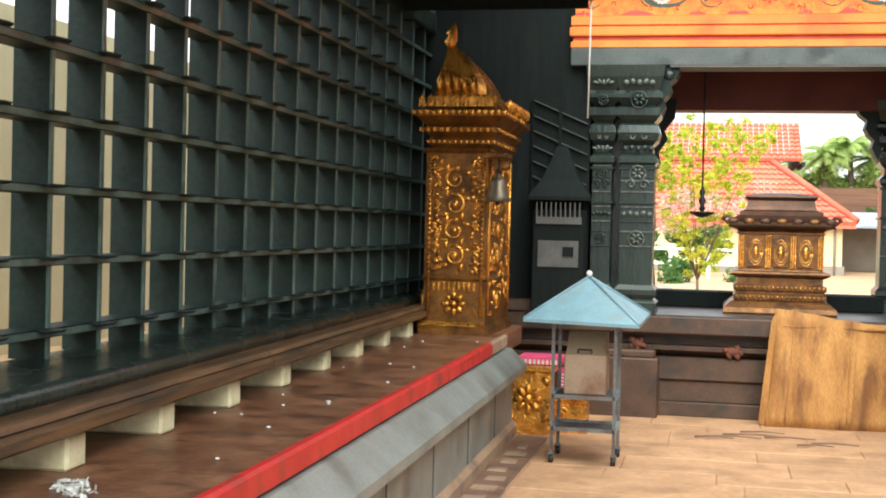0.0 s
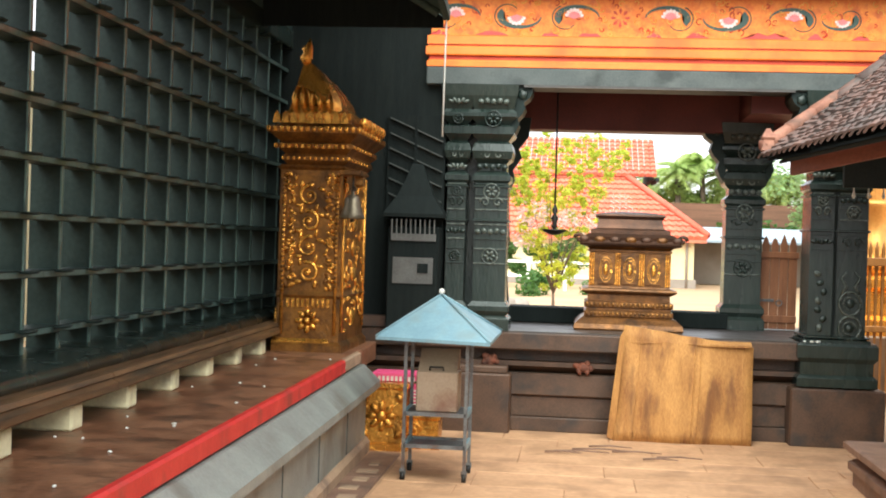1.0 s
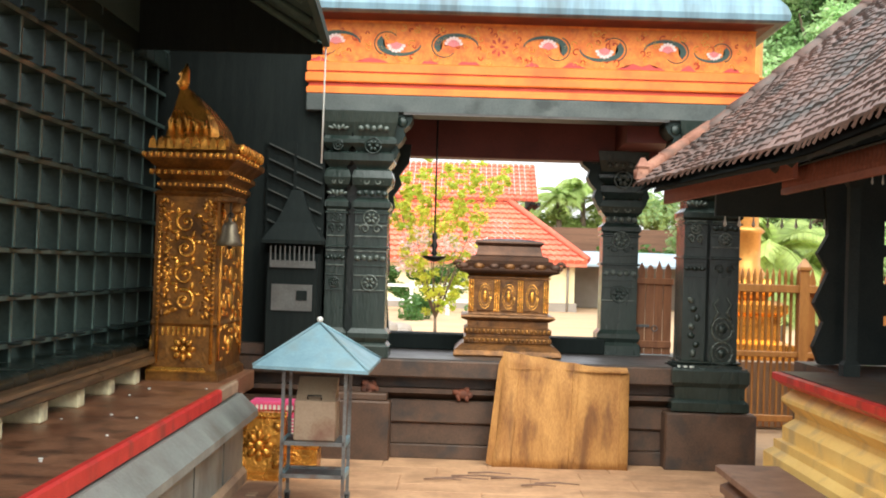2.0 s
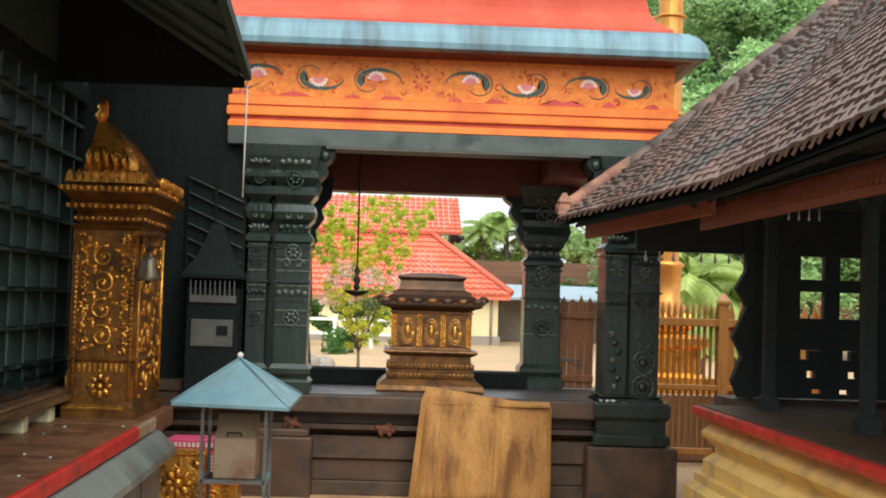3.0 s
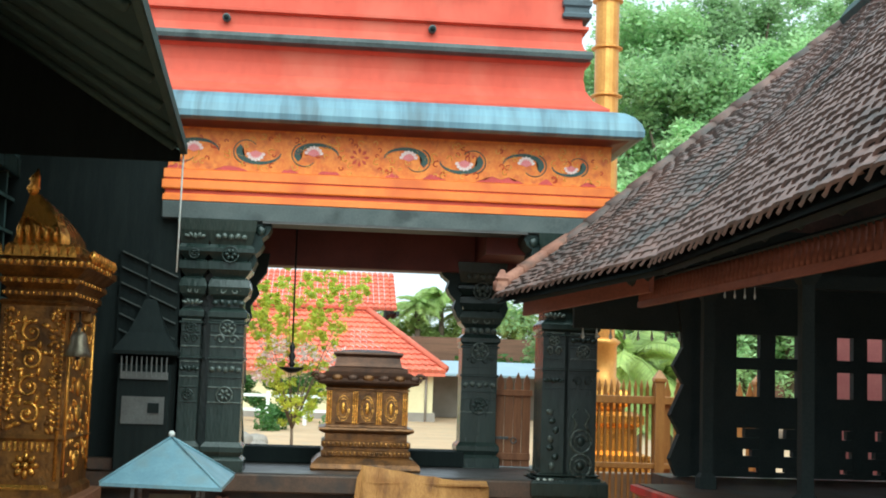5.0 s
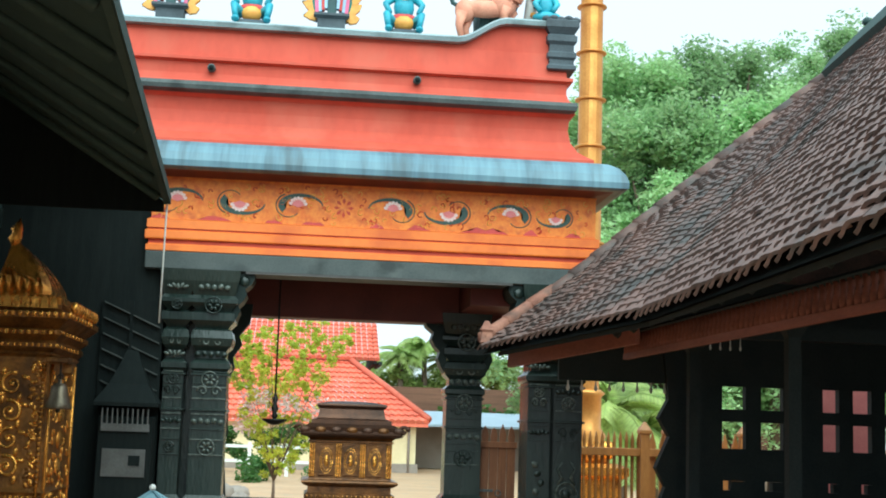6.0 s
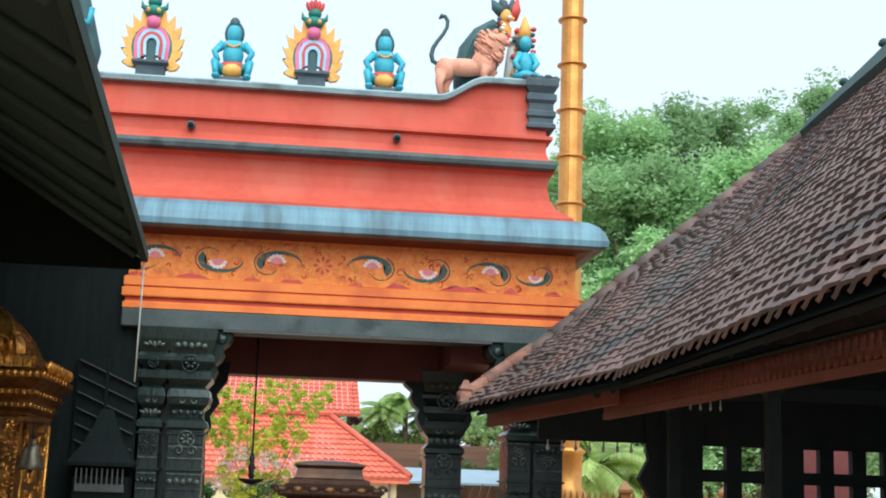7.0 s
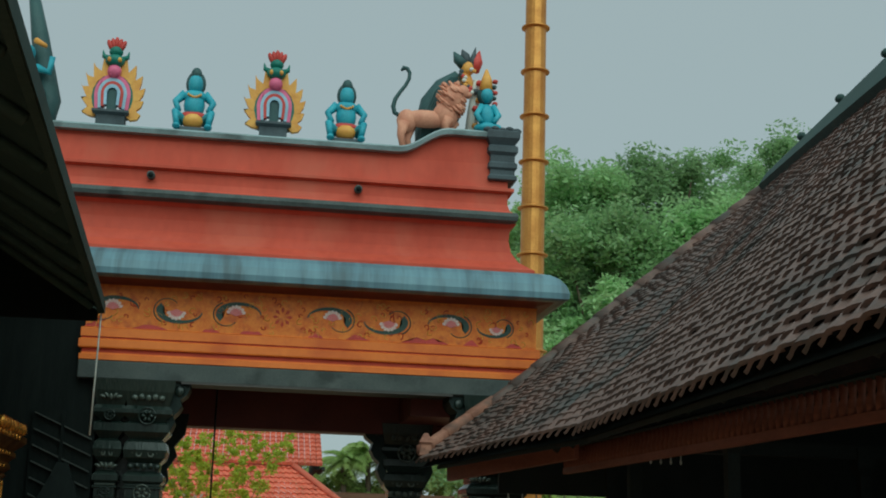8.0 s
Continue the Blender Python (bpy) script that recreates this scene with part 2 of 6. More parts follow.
def join(bm, b):
    if bm is None:
        return b
    me = bpy.data.meshes.new("t")
    b.to_mesh(me)
    b.free()
    bm.from_mesh(me)
    bpy.data.meshes.remove(me)
    return bm


def stack(x0, x1, y0, y1, profile, bm=None, mi=0):
    """A moulded block: rectangular rings, each pushed out by its first number, at the height of its second."""
    b = bmesh.new()
    rings = []
    for off, z in profile:
        rings.append([b.verts.new(p) for p in ((x0 - off, y0 - off, z), (x1 + off, y0 - off, z), (x1 + off, y1 + off, z), (x0 - off, y1 + off, z))])
    for a, c in zip(rings, rings[1:]):
        for i in range(4):
            b.faces.new((a[i], a[(i + 1) % 4], c[(i + 1) % 4], c[i]))
    b.faces.new(rings[0][::-1])
    b.faces.new(rings[-1])
    for f in b.faces:
        f.material_index = mi
    return join(bm, b)


def lathe(cx, cy, profile, n=20, bm=None, mi=0):
    b = bmesh.new()
    rings = [[b.verts.new((cx + r * math.cos(2 * math.pi * i / n), cy + r * math.sin(2 * math.pi * i / n), z)) for i in range(n)] for r, z in profile]
    for a, c in zip(rings, rings[1:]):
        for i in range(n):
            b.faces.new((a[i], a[(i + 1) % n], c[(i + 1) % n], c[i]))
    b.faces.new(rings[0][::-1])
    b.faces.new(rings[-1])
    for f in b.faces:
        f.material_index = mi
    return join(bm, b)


def extrude_x(x0, x1, profile, bm=None, mi=0):
    """A closed (y, z) outline drawn along x."""
    b = bmesh.new()
    a = [b.verts.new((x0, y, z)) for y, z in profile]
    c = [b.verts.new((x1, y, z)) for y, z in profile]
    for i in range(len(a)):
        j = (i + 1) % len(a)
        b.faces.new((a[i], a[j], c[j], c[i]))
    b.faces.new(a[::-1])
    b.faces.new(c)
    for f in b.faces:
        f.material_index = mi
    return join(bm, b)


def extrude_y(y0, y1, profile, bm=None, mi=0):
    """A closed (x, z) outline drawn along y."""
    b = bmesh.new()
    a = [b.verts.new((x, y0, z)) for x, z in profile]
    c = [b.verts.new((x, y1, z)) for x, z in profile]
    for i in range(len(a)):
        j = (i + 1) % len(a)
        b.faces.new((a[i], a[j], c[j], c[i]))
    b.faces.new(a[::-1])
    b.faces.new(c)
    for f in b.faces:
        f.material_index = mi
    return join(bm, b)


def blob(c, r, bm=None, mi=0, rot=(0, 0, 0), seg=12):
    b = bmesh.new()
    bmesh.ops.create_uvsphere(b, u_segments=seg, v_segments=max(6, seg * 2 // 3), radius=1)
    m = pose(*c, *rot) @ Matrix.Diagonal((*((r, r, r) if isinstance(r, (int, float)) else r), 1))
    bmesh.ops.transform(b, matrix=m, verts=b.verts)
    for f in b.faces:
        f.material_index, f.smooth = mi, True
    return join(bm, b)


def tube(points, radii, n=8, bm=None, mi=0, flat=1.0):
    """A tapered round bar along points; flat below 1 squeezes it along y."""
    b = bmesh.new()
    pts = [Vector(p) for p in points]
    radii = radii if isinstance(radii, (list, tuple)) else [radii] * len(pts)
    rings = []
    side = None
    for i, p in enumerate(pts):
        d = (pts[min(i + 1, len(pts) - 1)] - pts[max(i - 1, 0)]).normalized()
        if side is None:
            side = d.cross(Vector((0, 1, 0)) if abs(d.y) < 0.9 else Vector((1, 0, 0))).normalized()
        side = (side - d * side.dot(d)).normalized()
        up = d.cross(side)
        ring = []
        for k in range(n):
            a = 2 * math.pi * k / n
            o = (side * math.cos(a) + up * math.sin(a)) * radii[i]
            o.y *= flat
            ring.append(b.verts.new(p + o))
        rings.append(ring)
    for a, c in zip(rings, rings[1:]):
        for k in range(n):
            b.faces.new((a[k], a[(k + 1) % n], c[(k + 1) % n], c[k]))
    b.faces.new(rings[0][::-1])
    b.faces.new(rings[-1])
    for f in b.faces:
        f.material_index, f.smooth = mi, True
    return join(bm, b)


def plate(outline, y, depth, bm=None, mi=0):
    """A flat piece in an upright plane facing -y, from an (x, z) outline."""
    b = bmesh.new()
    a = [b.verts.new((x, y, z)) for x, z in outline]
    c = [b.verts.new((x, y + depth, z)) for x, z in outline]
    k = len(a)
    b.faces.new(a)
    b.faces.new(c[::-1])
    for i in range(k):
        b.faces.new((a[i], c[i], c[(i + 1) % k], a[(i + 1) % k]))
    bmesh.ops.triangulate(b, faces=[f for f in b.faces if len(f.verts) > 4])
    for f in b.faces:
        f.material_index = mi
    return join(bm, b)


def arc(cx, cz, r, a0, a1, n=14, rz=None):
    return [(cx + r * math.cos(radians(a0 + (a1 - a0) * i / n)), cz + (rz or r) * math.sin(radians(a0 + (a1 - a0) * i / n))) for i in range(n + 1)]

# ---- ground ----
ground = tagged(new("ground", finish("ground", box(-400, 400, -60, 900, -0.5, -0.02), "sand", False)), "pale pinkish sand and bare earth of the yard", "ground", kind="structure")
floor = tagged(new("floor", finish("floor", box(-1.9, 9.0, -3.0, 11.3, -0.3, 0.0), "joint", False)), "worn warm stone slabs of the inner courtyard", "floor", kind="structure")

# ---- left ledge with lamp lattice ----
LX, PX = -2.54, -1.56      # lattice face, ledge edge
ledge = thing("ledge", (-2.2, 4.0, 0.0), "raised plinth with brown top, red edge and grey moulded side", "plinth", kind="structure")
part("ledge_top", box(-3.2, PX - 0.012, -2.0, 10.7, 0.60, 0.752, 0.01), "ledge", ledge, "worn brown cement top")
part("red_edge", box(PX - 0.02, PX + 0.03, -2.0, 8.85, 0.665, 0.76, 0.012), "red_paint", ledge, "red painted edge")
part("bare_edge", box(PX - 0.02, PX + 0.025, 8.855, 9.6, 0.665, 0.757, 0.01), "tan_stone", ledge, "bare tan corner stone")
part("grey_side", extrude_y(-2.0, 9.68, [(-3.0, 0.11), (-1.50, 0.11), (-1.50, 0.44), (-1.43, 0.475), (-1.395, 0.49), (-1.395, 0.54), (-1.52, 0.655), (-3.0, 0.655)]), "grey_plinth", ledge)
part("foot", extrude_y(-2.0, 9.7, [(-3.0, 0.0), (-1.465, 0.0), (-1.465, 0.075), (-1.49, 0.11), (-3.0, 0.11)]), "tan_stone", ledge, "tan stone foot moulding")
for k in range(8):
    part("joint", box(-1.51, -1.495, 1.3 + k * 1.07, 1.31 + k * 1.07, 0.115, 0.44), "dark_stone", ledge)

drain = thing("drain_strip", (-1.35, 4, 0), "dark weathered stone drain strip along the plinth foot", "drain", kind="structure")
rd = random.Random(41)
for k in range(12):
    part("drain_stone", box(-1.46, -1.215 + rd.uniform(-.01, .01), -2.4 + k, -1.41 + k, -.05, .010 + rd.uniform(-.003, .004), .006), "brown_step", drain)
for k in range(9):
    part("worn_patch", box(-1.42 + rd.uniform(0, .06), -1.32 + rd.uniform(0, .06), 6.6 + k * .3, 6.72 + k * .3, .002, .0185 + .0003 * k, .002), "tan_stone", drain)
skewed = [ledge]
for k in range(14):
    y = 0.85 + 0.757 * k
    if y > 9.5:
        break
    b = box(-2.6, -2.165, y - 0.135, y, 0.752, 0.868, 0.01)
    skewed.append(solid("support_block", b, "block", "cream painted stone block under the wooden sill beam", "block", "blocks under the sill beam"))

beam = thing("sill_beam", (-2.3, 4, 0.86), "long moulded wooden sill beam, dark and weathered", "beam", kind="structure")
for y0, y1 in ((-2.0, 2.93), (2.94, 5.72), (5.73, 7.9), (7.91, 10.4)):
    part("beam_length", extrude_y(y0, y1, [(-2.52, 0.868), (-2.15, 0.868), (-2.12, 0.885), (-2.12, 0.915), (-2.15, 0.93), (-2.14, 0.938), (-2.15, 0.958), (-2.19, 0.966), (-2.52, 0.966)]), "beam", beam)
part("sill_roll", tube([(-2.255, -2.0, .992), (-2.255, 11.0, .992)], .038, 10), "black_wood", beam)
part("sill_board", box(-2.80, -2.24, -2, 11.0, 0.966, 1.005, 0.008), "black_wood", beam)

# the ledge runs a little out of line with the lattice
skewed.append(beam)
pivot = Matrix.Translation((PX, 9.0, 0))
for ob in skewed:
    ob.matrix_basis = pivot @ Matrix.Rotation(0.02 if ob is ledge else 0.034, 4, "Z") @ pivot.inverted() @ Matrix.Translation(ob.location)

# added pale ground that reflects sky light onto the cream wall
tagged(new("bounce_floor", finish("bounce_floor", box(-4.8, -3.2, -6, 22, 0, 0.6), "sand", False)), "pale sandy ground added behind the lattice to bounce light", "ground", kind="structure")

lattice = thing("lamp_lattice", (LX, 4, 1.05), "black wooden lamp lattice with deep square cells, unlit", "lattice", kind="structure")
ZS = [1.105 + 0.2775 * k for k in range(8)]
YS = [4.584 - 0.4205 * 14 + 0.4205 * k for k in range(34)]
for y in YS:
    if y < 11.2:
        part("upright", box(LX - 0.155, LX, y - 0.014, y + 0.014, 1.0, 3.24), "lattice", lattice)
        part("upright_strip", box(LX, LX + 0.008, y - 0.013, y + 0.013, 1.0, 3.24), "lattice_strip", lattice)
for z in ZS:
    part("rail", box(LX - 0.12, LX + 0.012, -1.6, 11.2, z - 0.018, z + 0.018), "lattice", lattice)
    part("rail_strip", box(LX + 0.012, LX + 0.018, -1.6, 11.2, z - 0.014, z + 0.012), "lattice_strip", lattice)
pan = lathe(0, 0, [(0.010, 0), (0.040, 0.004), (0.046, 0.014), (0.040, 0.012), (0.005, 0.007)], 8)
bmesh.ops.scale(pan, vec=(0.8, 2.0, 1), verts=pan.verts)
pan_mesh = finish("lamp_pan", pan, "lattice", True)
n_pan = 0
for y in YS:
    for z in ZS:
        if 2.2 < y < 10.0 and n_pan < 260:
            o = new("lamp_pan", pan_mesh)
            o.parent = lattice
            o.location = (0.052, y - 4 - 0.05, z - 1.05 + 0.004)
            n_pan += 1
part("top_rail", box(LX - 0.2, LX + 0.05, -2.0, 11.2, 3.24, 3.40, 0.01), "black_wood", lattice)
tagged(new("wall_west", finish("wall_west", box(-5.1, -4.8, -6, 22, 0, 3.0), "cream_wall", False)), "cream plastered wall behind the lattice", "wall", kind="structure")

# dark lean-to roof over the ledge; the strip behind the lattice is left open to the sky to light the cream wall
EA, EB = Vector((-1.01, 10.1, 3.33)), Vector((-0.37, -2.0, 3.33))
canopy = thing("eaves_west", (-1.5, 4, 3.4), "overhanging roof above the lattice, glare put into its dark teal boards", "roof", kind="structure")
b = bmesh.new()
quad = [EA, EB, Vector((-2.85, -2.0, 4.75)), Vector((-2.85, 10.1, 4.45))]
lo = [b.verts.new(v) for v in quad]
hi = [b.verts.new(v + Vector((0, 0, 0.07))) for v in quad]
b.faces.new(lo)
b.faces.new(hi[::-1])
for i in range(4):
    b.faces.new((lo[i], hi[i], hi[(i + 1) % 4], lo[(i + 1) % 4]))
part("roof_boards", b, "soffit", canopy)
part("head_boards", box(-2.80, -2.50, -2.0, 11.2, 3.40, 4.6), "soffit", canopy)
b = box(-0.02, 0.02, -6.05, 6.05, -0.05, 0.06)
bmesh.ops.transform(b, matrix=Matrix.Translation((EA + EB) / 2 + Vector((-0.03, 0, 0.05))) @ Matrix.Rotation(math.atan2(0.64, 12.1), 4, "Z"), verts=b.verts)
part("edge_board", b, "soffit", canopy)
for k in range(16):
    y = -1.4 + k * 0.75
    xe = EA.x + (10.1 - y) * 0.053
    part("rafter", tube([(xe - 0.08, y, 3.345), (-2.8, y, 4.40 + (10.2 - y) * 0.022)], 0.035, 4), "soffit", canopy)
# added black board; stands in for the shade behind the roof corner
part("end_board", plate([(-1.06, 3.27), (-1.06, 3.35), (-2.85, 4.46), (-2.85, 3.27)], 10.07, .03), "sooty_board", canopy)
part("cord", tube([(-1.035, 10.07, 3.40), (-1.04, 10.07, 2.42)], 0.007, 5), "white", canopy, "thin pale hanging cord")

# ---- gilded corner pillar ----
gp = thing("gilded_pillar", (-1.95, 9.75, 0.752), "embossed gilded pillar with a peaked cap on the ledge corner", "pillar")
X0, X1, Y0, Y1 = -2.17, -1.70, 9.46, 10.50
# shaft darker than its relief: recess shade put into the colour
part("shaft", stack(X0, X1, Y0, Y1, [(0.03, 0.752), (0.03, 0.80), (0.0, 0.83), (0.0, 1.15), (0.014, 1.17), (0.0, 1.20), (0.0, 2.10), (0.02, 2.12), (0.0, 2.14)]), "old_gold", gp)
part("capital", stack(X0 + .05, X1 + .01, Y0, Y1, [(0.0, 2.14), (0.03, 2.17), (0.03, 2.20), (0.015, 2.22), (0.06, 2.26), (0.06, 2.29), (0.04, 2.30), (0.12, 2.37), (0.12, 2.41), (0.05, 2.44), (0.05, 2.47)]), "old_gold", gp)
part("peak_block", stack(X0 + .04, X1 + .02, Y0, Y1, [(.03, 2.47), (.03, 2.52), (.0, 2.54)]), "gold", gp)
b = bmesh.new()
rings = []
for k in range(13):
    t = k / 12
    z = 2.54 + .40 * t
    keep = 1 - t ** 1.6 * .97          # bulging outer slopes, an almost upright inner corner
    xl, yl = X0 + .045 + .085 * t, Y0 + .02 + .10 * t
    rings.append([b.verts.new((xl + x * keep, yl + yy * keep, z)) for x, yy in ((0, 0), (.33, 0), (.38, .07), (.38, .72), (0, .72))])
for p, q in zip(rings, rings[1:]):
    for i in range(5):
        b.faces.new((p[i], p[(i + 1) % 5], q[(i + 1) % 5], q[i]))
b.faces.new(rings[0][::-1])
b.faces.new(rings[-1])
part("peak", b, "gold", gp)
# leaf relief on the front of the peak
for k in range(5):
    xa = X0 + .09 + k * .062
    part("peak_leaf", tube([(xa, Y0 + .012, 2.56), (xa - .012, Y0 + .03, 2.64 + .01 * k % .03), (X0 + .10 + k * .030, Y0 + .055, 2.75 - .018 * k)], [.017, .022, .005], 6), "gold", gp, smooth=True)
part("finial", tube([(X0 + .145, Y0 + .13, 2.90), (X0 + .135, Y0 + .13, 2.945), (X0 + .15, Y0 + .13, 2.98), (X0 + .142, Y0 + .13, 3.01), (X0 + .158, Y0 + .13, 3.045), (X0 + .164, Y0 + .13, 3.095)], [.030, .050, .036, .044, .026, .004], 9), "gold", gp, smooth=True)
for row, (zr, off, sz) in enumerate(((2.395, .122, .024), (2.275, .062, .017), (2.185, .032, .015))):
    nb = 15 - row
    for k in range(nb):
        part("cornice_bead", blob((X0 + .05 - off + k * (X1 - X0 - .04 + 2 * off) / (nb - 1), Y0 - off, zr), (sz * .8, sz * .6, sz), seg=6), "gold" if row != 1 else "old_gold", gp, smooth=True)
    for k in range(7):
        part("cornice_bead", blob((X1 + .01 + off, Y0 + .03 + k * .13, zr), (sz * .6, sz * 1.6, sz), seg=6), "gold", gp, smooth=True)
part("foot_block", stack(X0 - .035, X1 - .07, Y0 - .012, Y0 + .30, [(.0, .80), (.0, .83), (-.012, .85), (-.018, 1.05), (-.035, 1.10), (-.05, 1.14)]), "gold", gp)
for k in range(9):
    part("crest_bead", blob((X1 + .14, Y0 + .02 + k * .11, 2.455), (.03, .05, .045), seg=7), "gold", gp, smooth=True)
for k in range(9):
    x = X0 - 0.02 + k * 0.063
    part("leaf_crest", plate([(x - 0.03, 2.44), (x + 0.03, 2.44), (x + 0.02, 2.50), (x, 2.53), (x - 0.02, 2.50)], Y0 - 0.10, 0.02), "gold", gp)


def scroll_panel(parent, xc, zs, y, r, mat):
    """Embossed S-scrolls up a panel."""
    for i, z in enumerate(zs):
        s = 1 if i % 2 else -1
        pts = []
        for k in range(26):
            a = k / 25 * 2.6 * math.pi
            rr = r * (1 - k / 32)
            pts.append((xc + s * rr * math.cos(a + 1.2), y, z + rr * math.sin(a + 1.2)))
        part("scroll", tube(pts, [0.017 - 0.0004 * k for k in range(26)], 6), mat, parent, smooth=True)
        part("boss", blob((xc, y, z), (0.022, 0.018, 0.022), seg=8), mat, parent, smooth=True)
        for a in (0.5, 2.2, 3.9, 5.3):
            part("leaf", blob((xc + 1.25 * r * math.cos(a), y, z + 1.25 * r * math.sin(a)), (0.036, 0.014, 0.017), rot=(0, -math.degrees(a) + 40, 0), seg=7), mat, parent, smooth=True)


scroll_panel(gp, -1.945, [1.34, 1.53, 1.72, 1.91], Y0 - 0.004, 0.082, "gold")
for x in (X0 + 0.035, X1 - 0.035):
    part("bead_row", tube([(x, Y0 - 0.004, 0.88), (x, Y0 - 0.004, 2.08)], 0.014, 6), "gold", gp)
    for k in range(24):
        part("bead", blob((x, Y0 - 0.014, 1.24 + k * 0.036), 0.013, seg=6), "old_gold", gp, smooth=True)
for k in range(8):
    a = k * math.pi / 4
    part("petal", blob((-1.935 + 0.06 * math.cos(a), Y0 - 0.018, 0.985 + 0.06 * math.sin(a)), (0.036, 0.016, 0.022), rot=(0, -math.degrees(a), 0), seg=7), "gold", gp, smooth=True)
part("boss", blob((-1.935, Y0 - 0.024, 0.985), (0.028, 0.022, 0.028), seg=8), "gold", gp, smooth=True)
for k in range(9):
    part("flute", box(X0 + 0.07 + k * 0.038, X0 + 0.092 + k * 0.038, Y0 - 0.012, Y0, 1.08, 1.15, 0.004), "gold", gp)
for k in range(11):
    part("dentil", box(X0 - 0.04 + k * 0.05, X0 - 0.012 + k * 0.05, Y0 - 0.085, Y0 - 0.05, 2.255, 2.29, 0.005), "gold", gp)
rg = random.Random(21)
for k in range(150):
    side = rg.random() < .5
    x = rg.uniform(X0 + .055, X0 + .12) if side else rg.uniform(X1 - .12, X1 - .055)
    z = rg.uniform(1.22, 2.07)
    part("relief_leaf", blob((x, Y0 - .002, z), (.026, .016, .013), rot=(0, rg.uniform(0, 180), 0), seg=6), "gold" if k % 3 else "old_gold", gp, smooth=True)
for k in range(90):
    part("relief_leaf", blob((X1 + .002, rg.uniform(Y0 + .1, Y1 - .1), rg.uniform(.9, 2.05)), (.012, .04, .014), rot=(rg.uniform(0, 180), 0, 0), seg=6), "gold", gp, smooth=True)
# side face beads
for yy in (Y0 + 0.06, Y1 - 0.06):
    part("bead_row", tube([(X1 + 0.004, yy, 0.9), (X1 + 0.004, yy, 2.08)], 0.014, 6), "gold", gp)
for z in (1.0, 1.34, 1.53, 1.72, 1.91):
    part("boss", blob((X1 + 0.004, (Y0 + Y1) / 2, z), (0.02, 0.10, 0.07), seg=8), "gold", gp, smooth=True)
part("bracket", box(X1 + 0.0, X1 + 0.16, Y0 - 0.16, Y0 + 0.12, 2.06, 2.10, 0.008), "old_gold", gp)
part("bracket_drop", stack(X1 + 0.10, X1 + 0.14, Y0 + 0.02, Y0 + 0.06, [(0, 1.98), (0.015, 2.0), (0.01, 2.06)]), "old_gold", gp)

bx, by = -1.605, 9.355
bell = thing("temple_bell", (bx, by, 1.75), "small bronze bell hung under the pillar bracket", "bell")
part("cup", lathe(bx, by, [(0.094, 1.745), (0.099, 1.75), (0.084, 1.785), (0.066, 1.84), (0.058, 1.89), (0.043, 1.915), (0.014, 1.925), (0.014, 1.95)], 20), "bronze", bell, smooth=True)
part("rod", tube([(bx, by, 1.94), (bx, by, 2.06)], 0.006, 6), "iron", bell)
part("loop", tube([(bx + .018 * math.cos(a * .7), by, 1.965 + .018 * math.sin(a * .7)) for a in range(10)], .005, 5), "iron", bell)
part("clapper", lathe(bx, by, [(0.006, 1.82), (0.016, 1.75), (0.018, 1.73), (0.006, 1.72)], 8), "iron", bell)

# gilded box on the floor beside the plinth
gb = thing("gilded_box", (-1.25, 9.7, 0), "low gilded box with an embossed flower panel", "box")
part("body", stack(-1.56, -1.14, 9.3, 9.75, [(0.03, 0.0), (0.03, 0.05), (0.0, 0.07), (0.0, 0.53), (0.025, 0.55), (0.025, 0.59)]), "gold", gb)
part("step", stack(-1.14, -0.86, 9.42, 9.75, [(0.015, 0.0), (0.015, 0.04), (0.0, 0.05), (0.0, 0.26), (0.015, 0.28), (0.015, 0.30)]), "gold", gb)
for k in range(8):
    a = k * math.pi / 4
    part("petal", blob((-1.35 + 0.085 * math.cos(a), 9.297, 0.30 + 0.085 * math.sin(a)), (0.055, 0.016, 0.03), rot=(0, -math.degrees(a), 0), seg=7), "gold", gb, smooth=True)
part("boss", blob((-1.35, 9.292, 0.30), (0.045, 0.02, 0.045), seg=9), "gold", gb, smooth=True)
for s in (-1, 1):
    for t in (-1, 1):
        part("corner_leaf", blob((-1.35 + s * 0.15, 9.297, 0.30 + t * 0.16), (0.045, 0.014, 0.03), rot=(0, 45 * s * t, 0), seg=7), "gold", gb, smooth=True)
part("scroll", tube([(-1.08 + 0.07 * math.cos(a * 0.5) * (1 - a / 22), 9.415, 0.17 + 0.07 * math.sin(a * 0.5) * (1 - a / 22)) for a in range(18)], 0.013, 6), "gold", gb, smooth=True)
crate = thing("plastic_crate", (-1.27, 9.55, 0.592), "bright pink slatted plastic crate on the gilded box", "crate")
part("body", box(-1.45, -1.08, 9.42, 9.7, 0.592, 0.64, 0.006), "pink", crate)
part("rim", stack(-1.45, -1.08, 9.42, 9.7, [(0.012, 0.64), (0.012, 0.665), (0.0, 0.67)]), "pink", crate)
for k in range(10):
    part("slat", box(-1.445 + k * 0.038, -1.425 + k * 0.038, 9.41, 9.42, 0.597, 0.638), "white", crate)
pb = thing("plastic_basket", (-1.0, 9.62, 0.302), "pink ribbed plastic basket standing on the low step", "basket")
part("body", stack(-1.09, -0.93, 9.5, 9.68, [(0.0, 0.302), (0.012, 0.53), (0.02, 0.54), (0.02, 0.55)]), "pink", pb)
for k in range(7):
    part("rib", box(-1.105, -0.92, 9.478, 9.488, 0.325 + k * 0.03, 0.336 + k * 0.03), "white", pb)


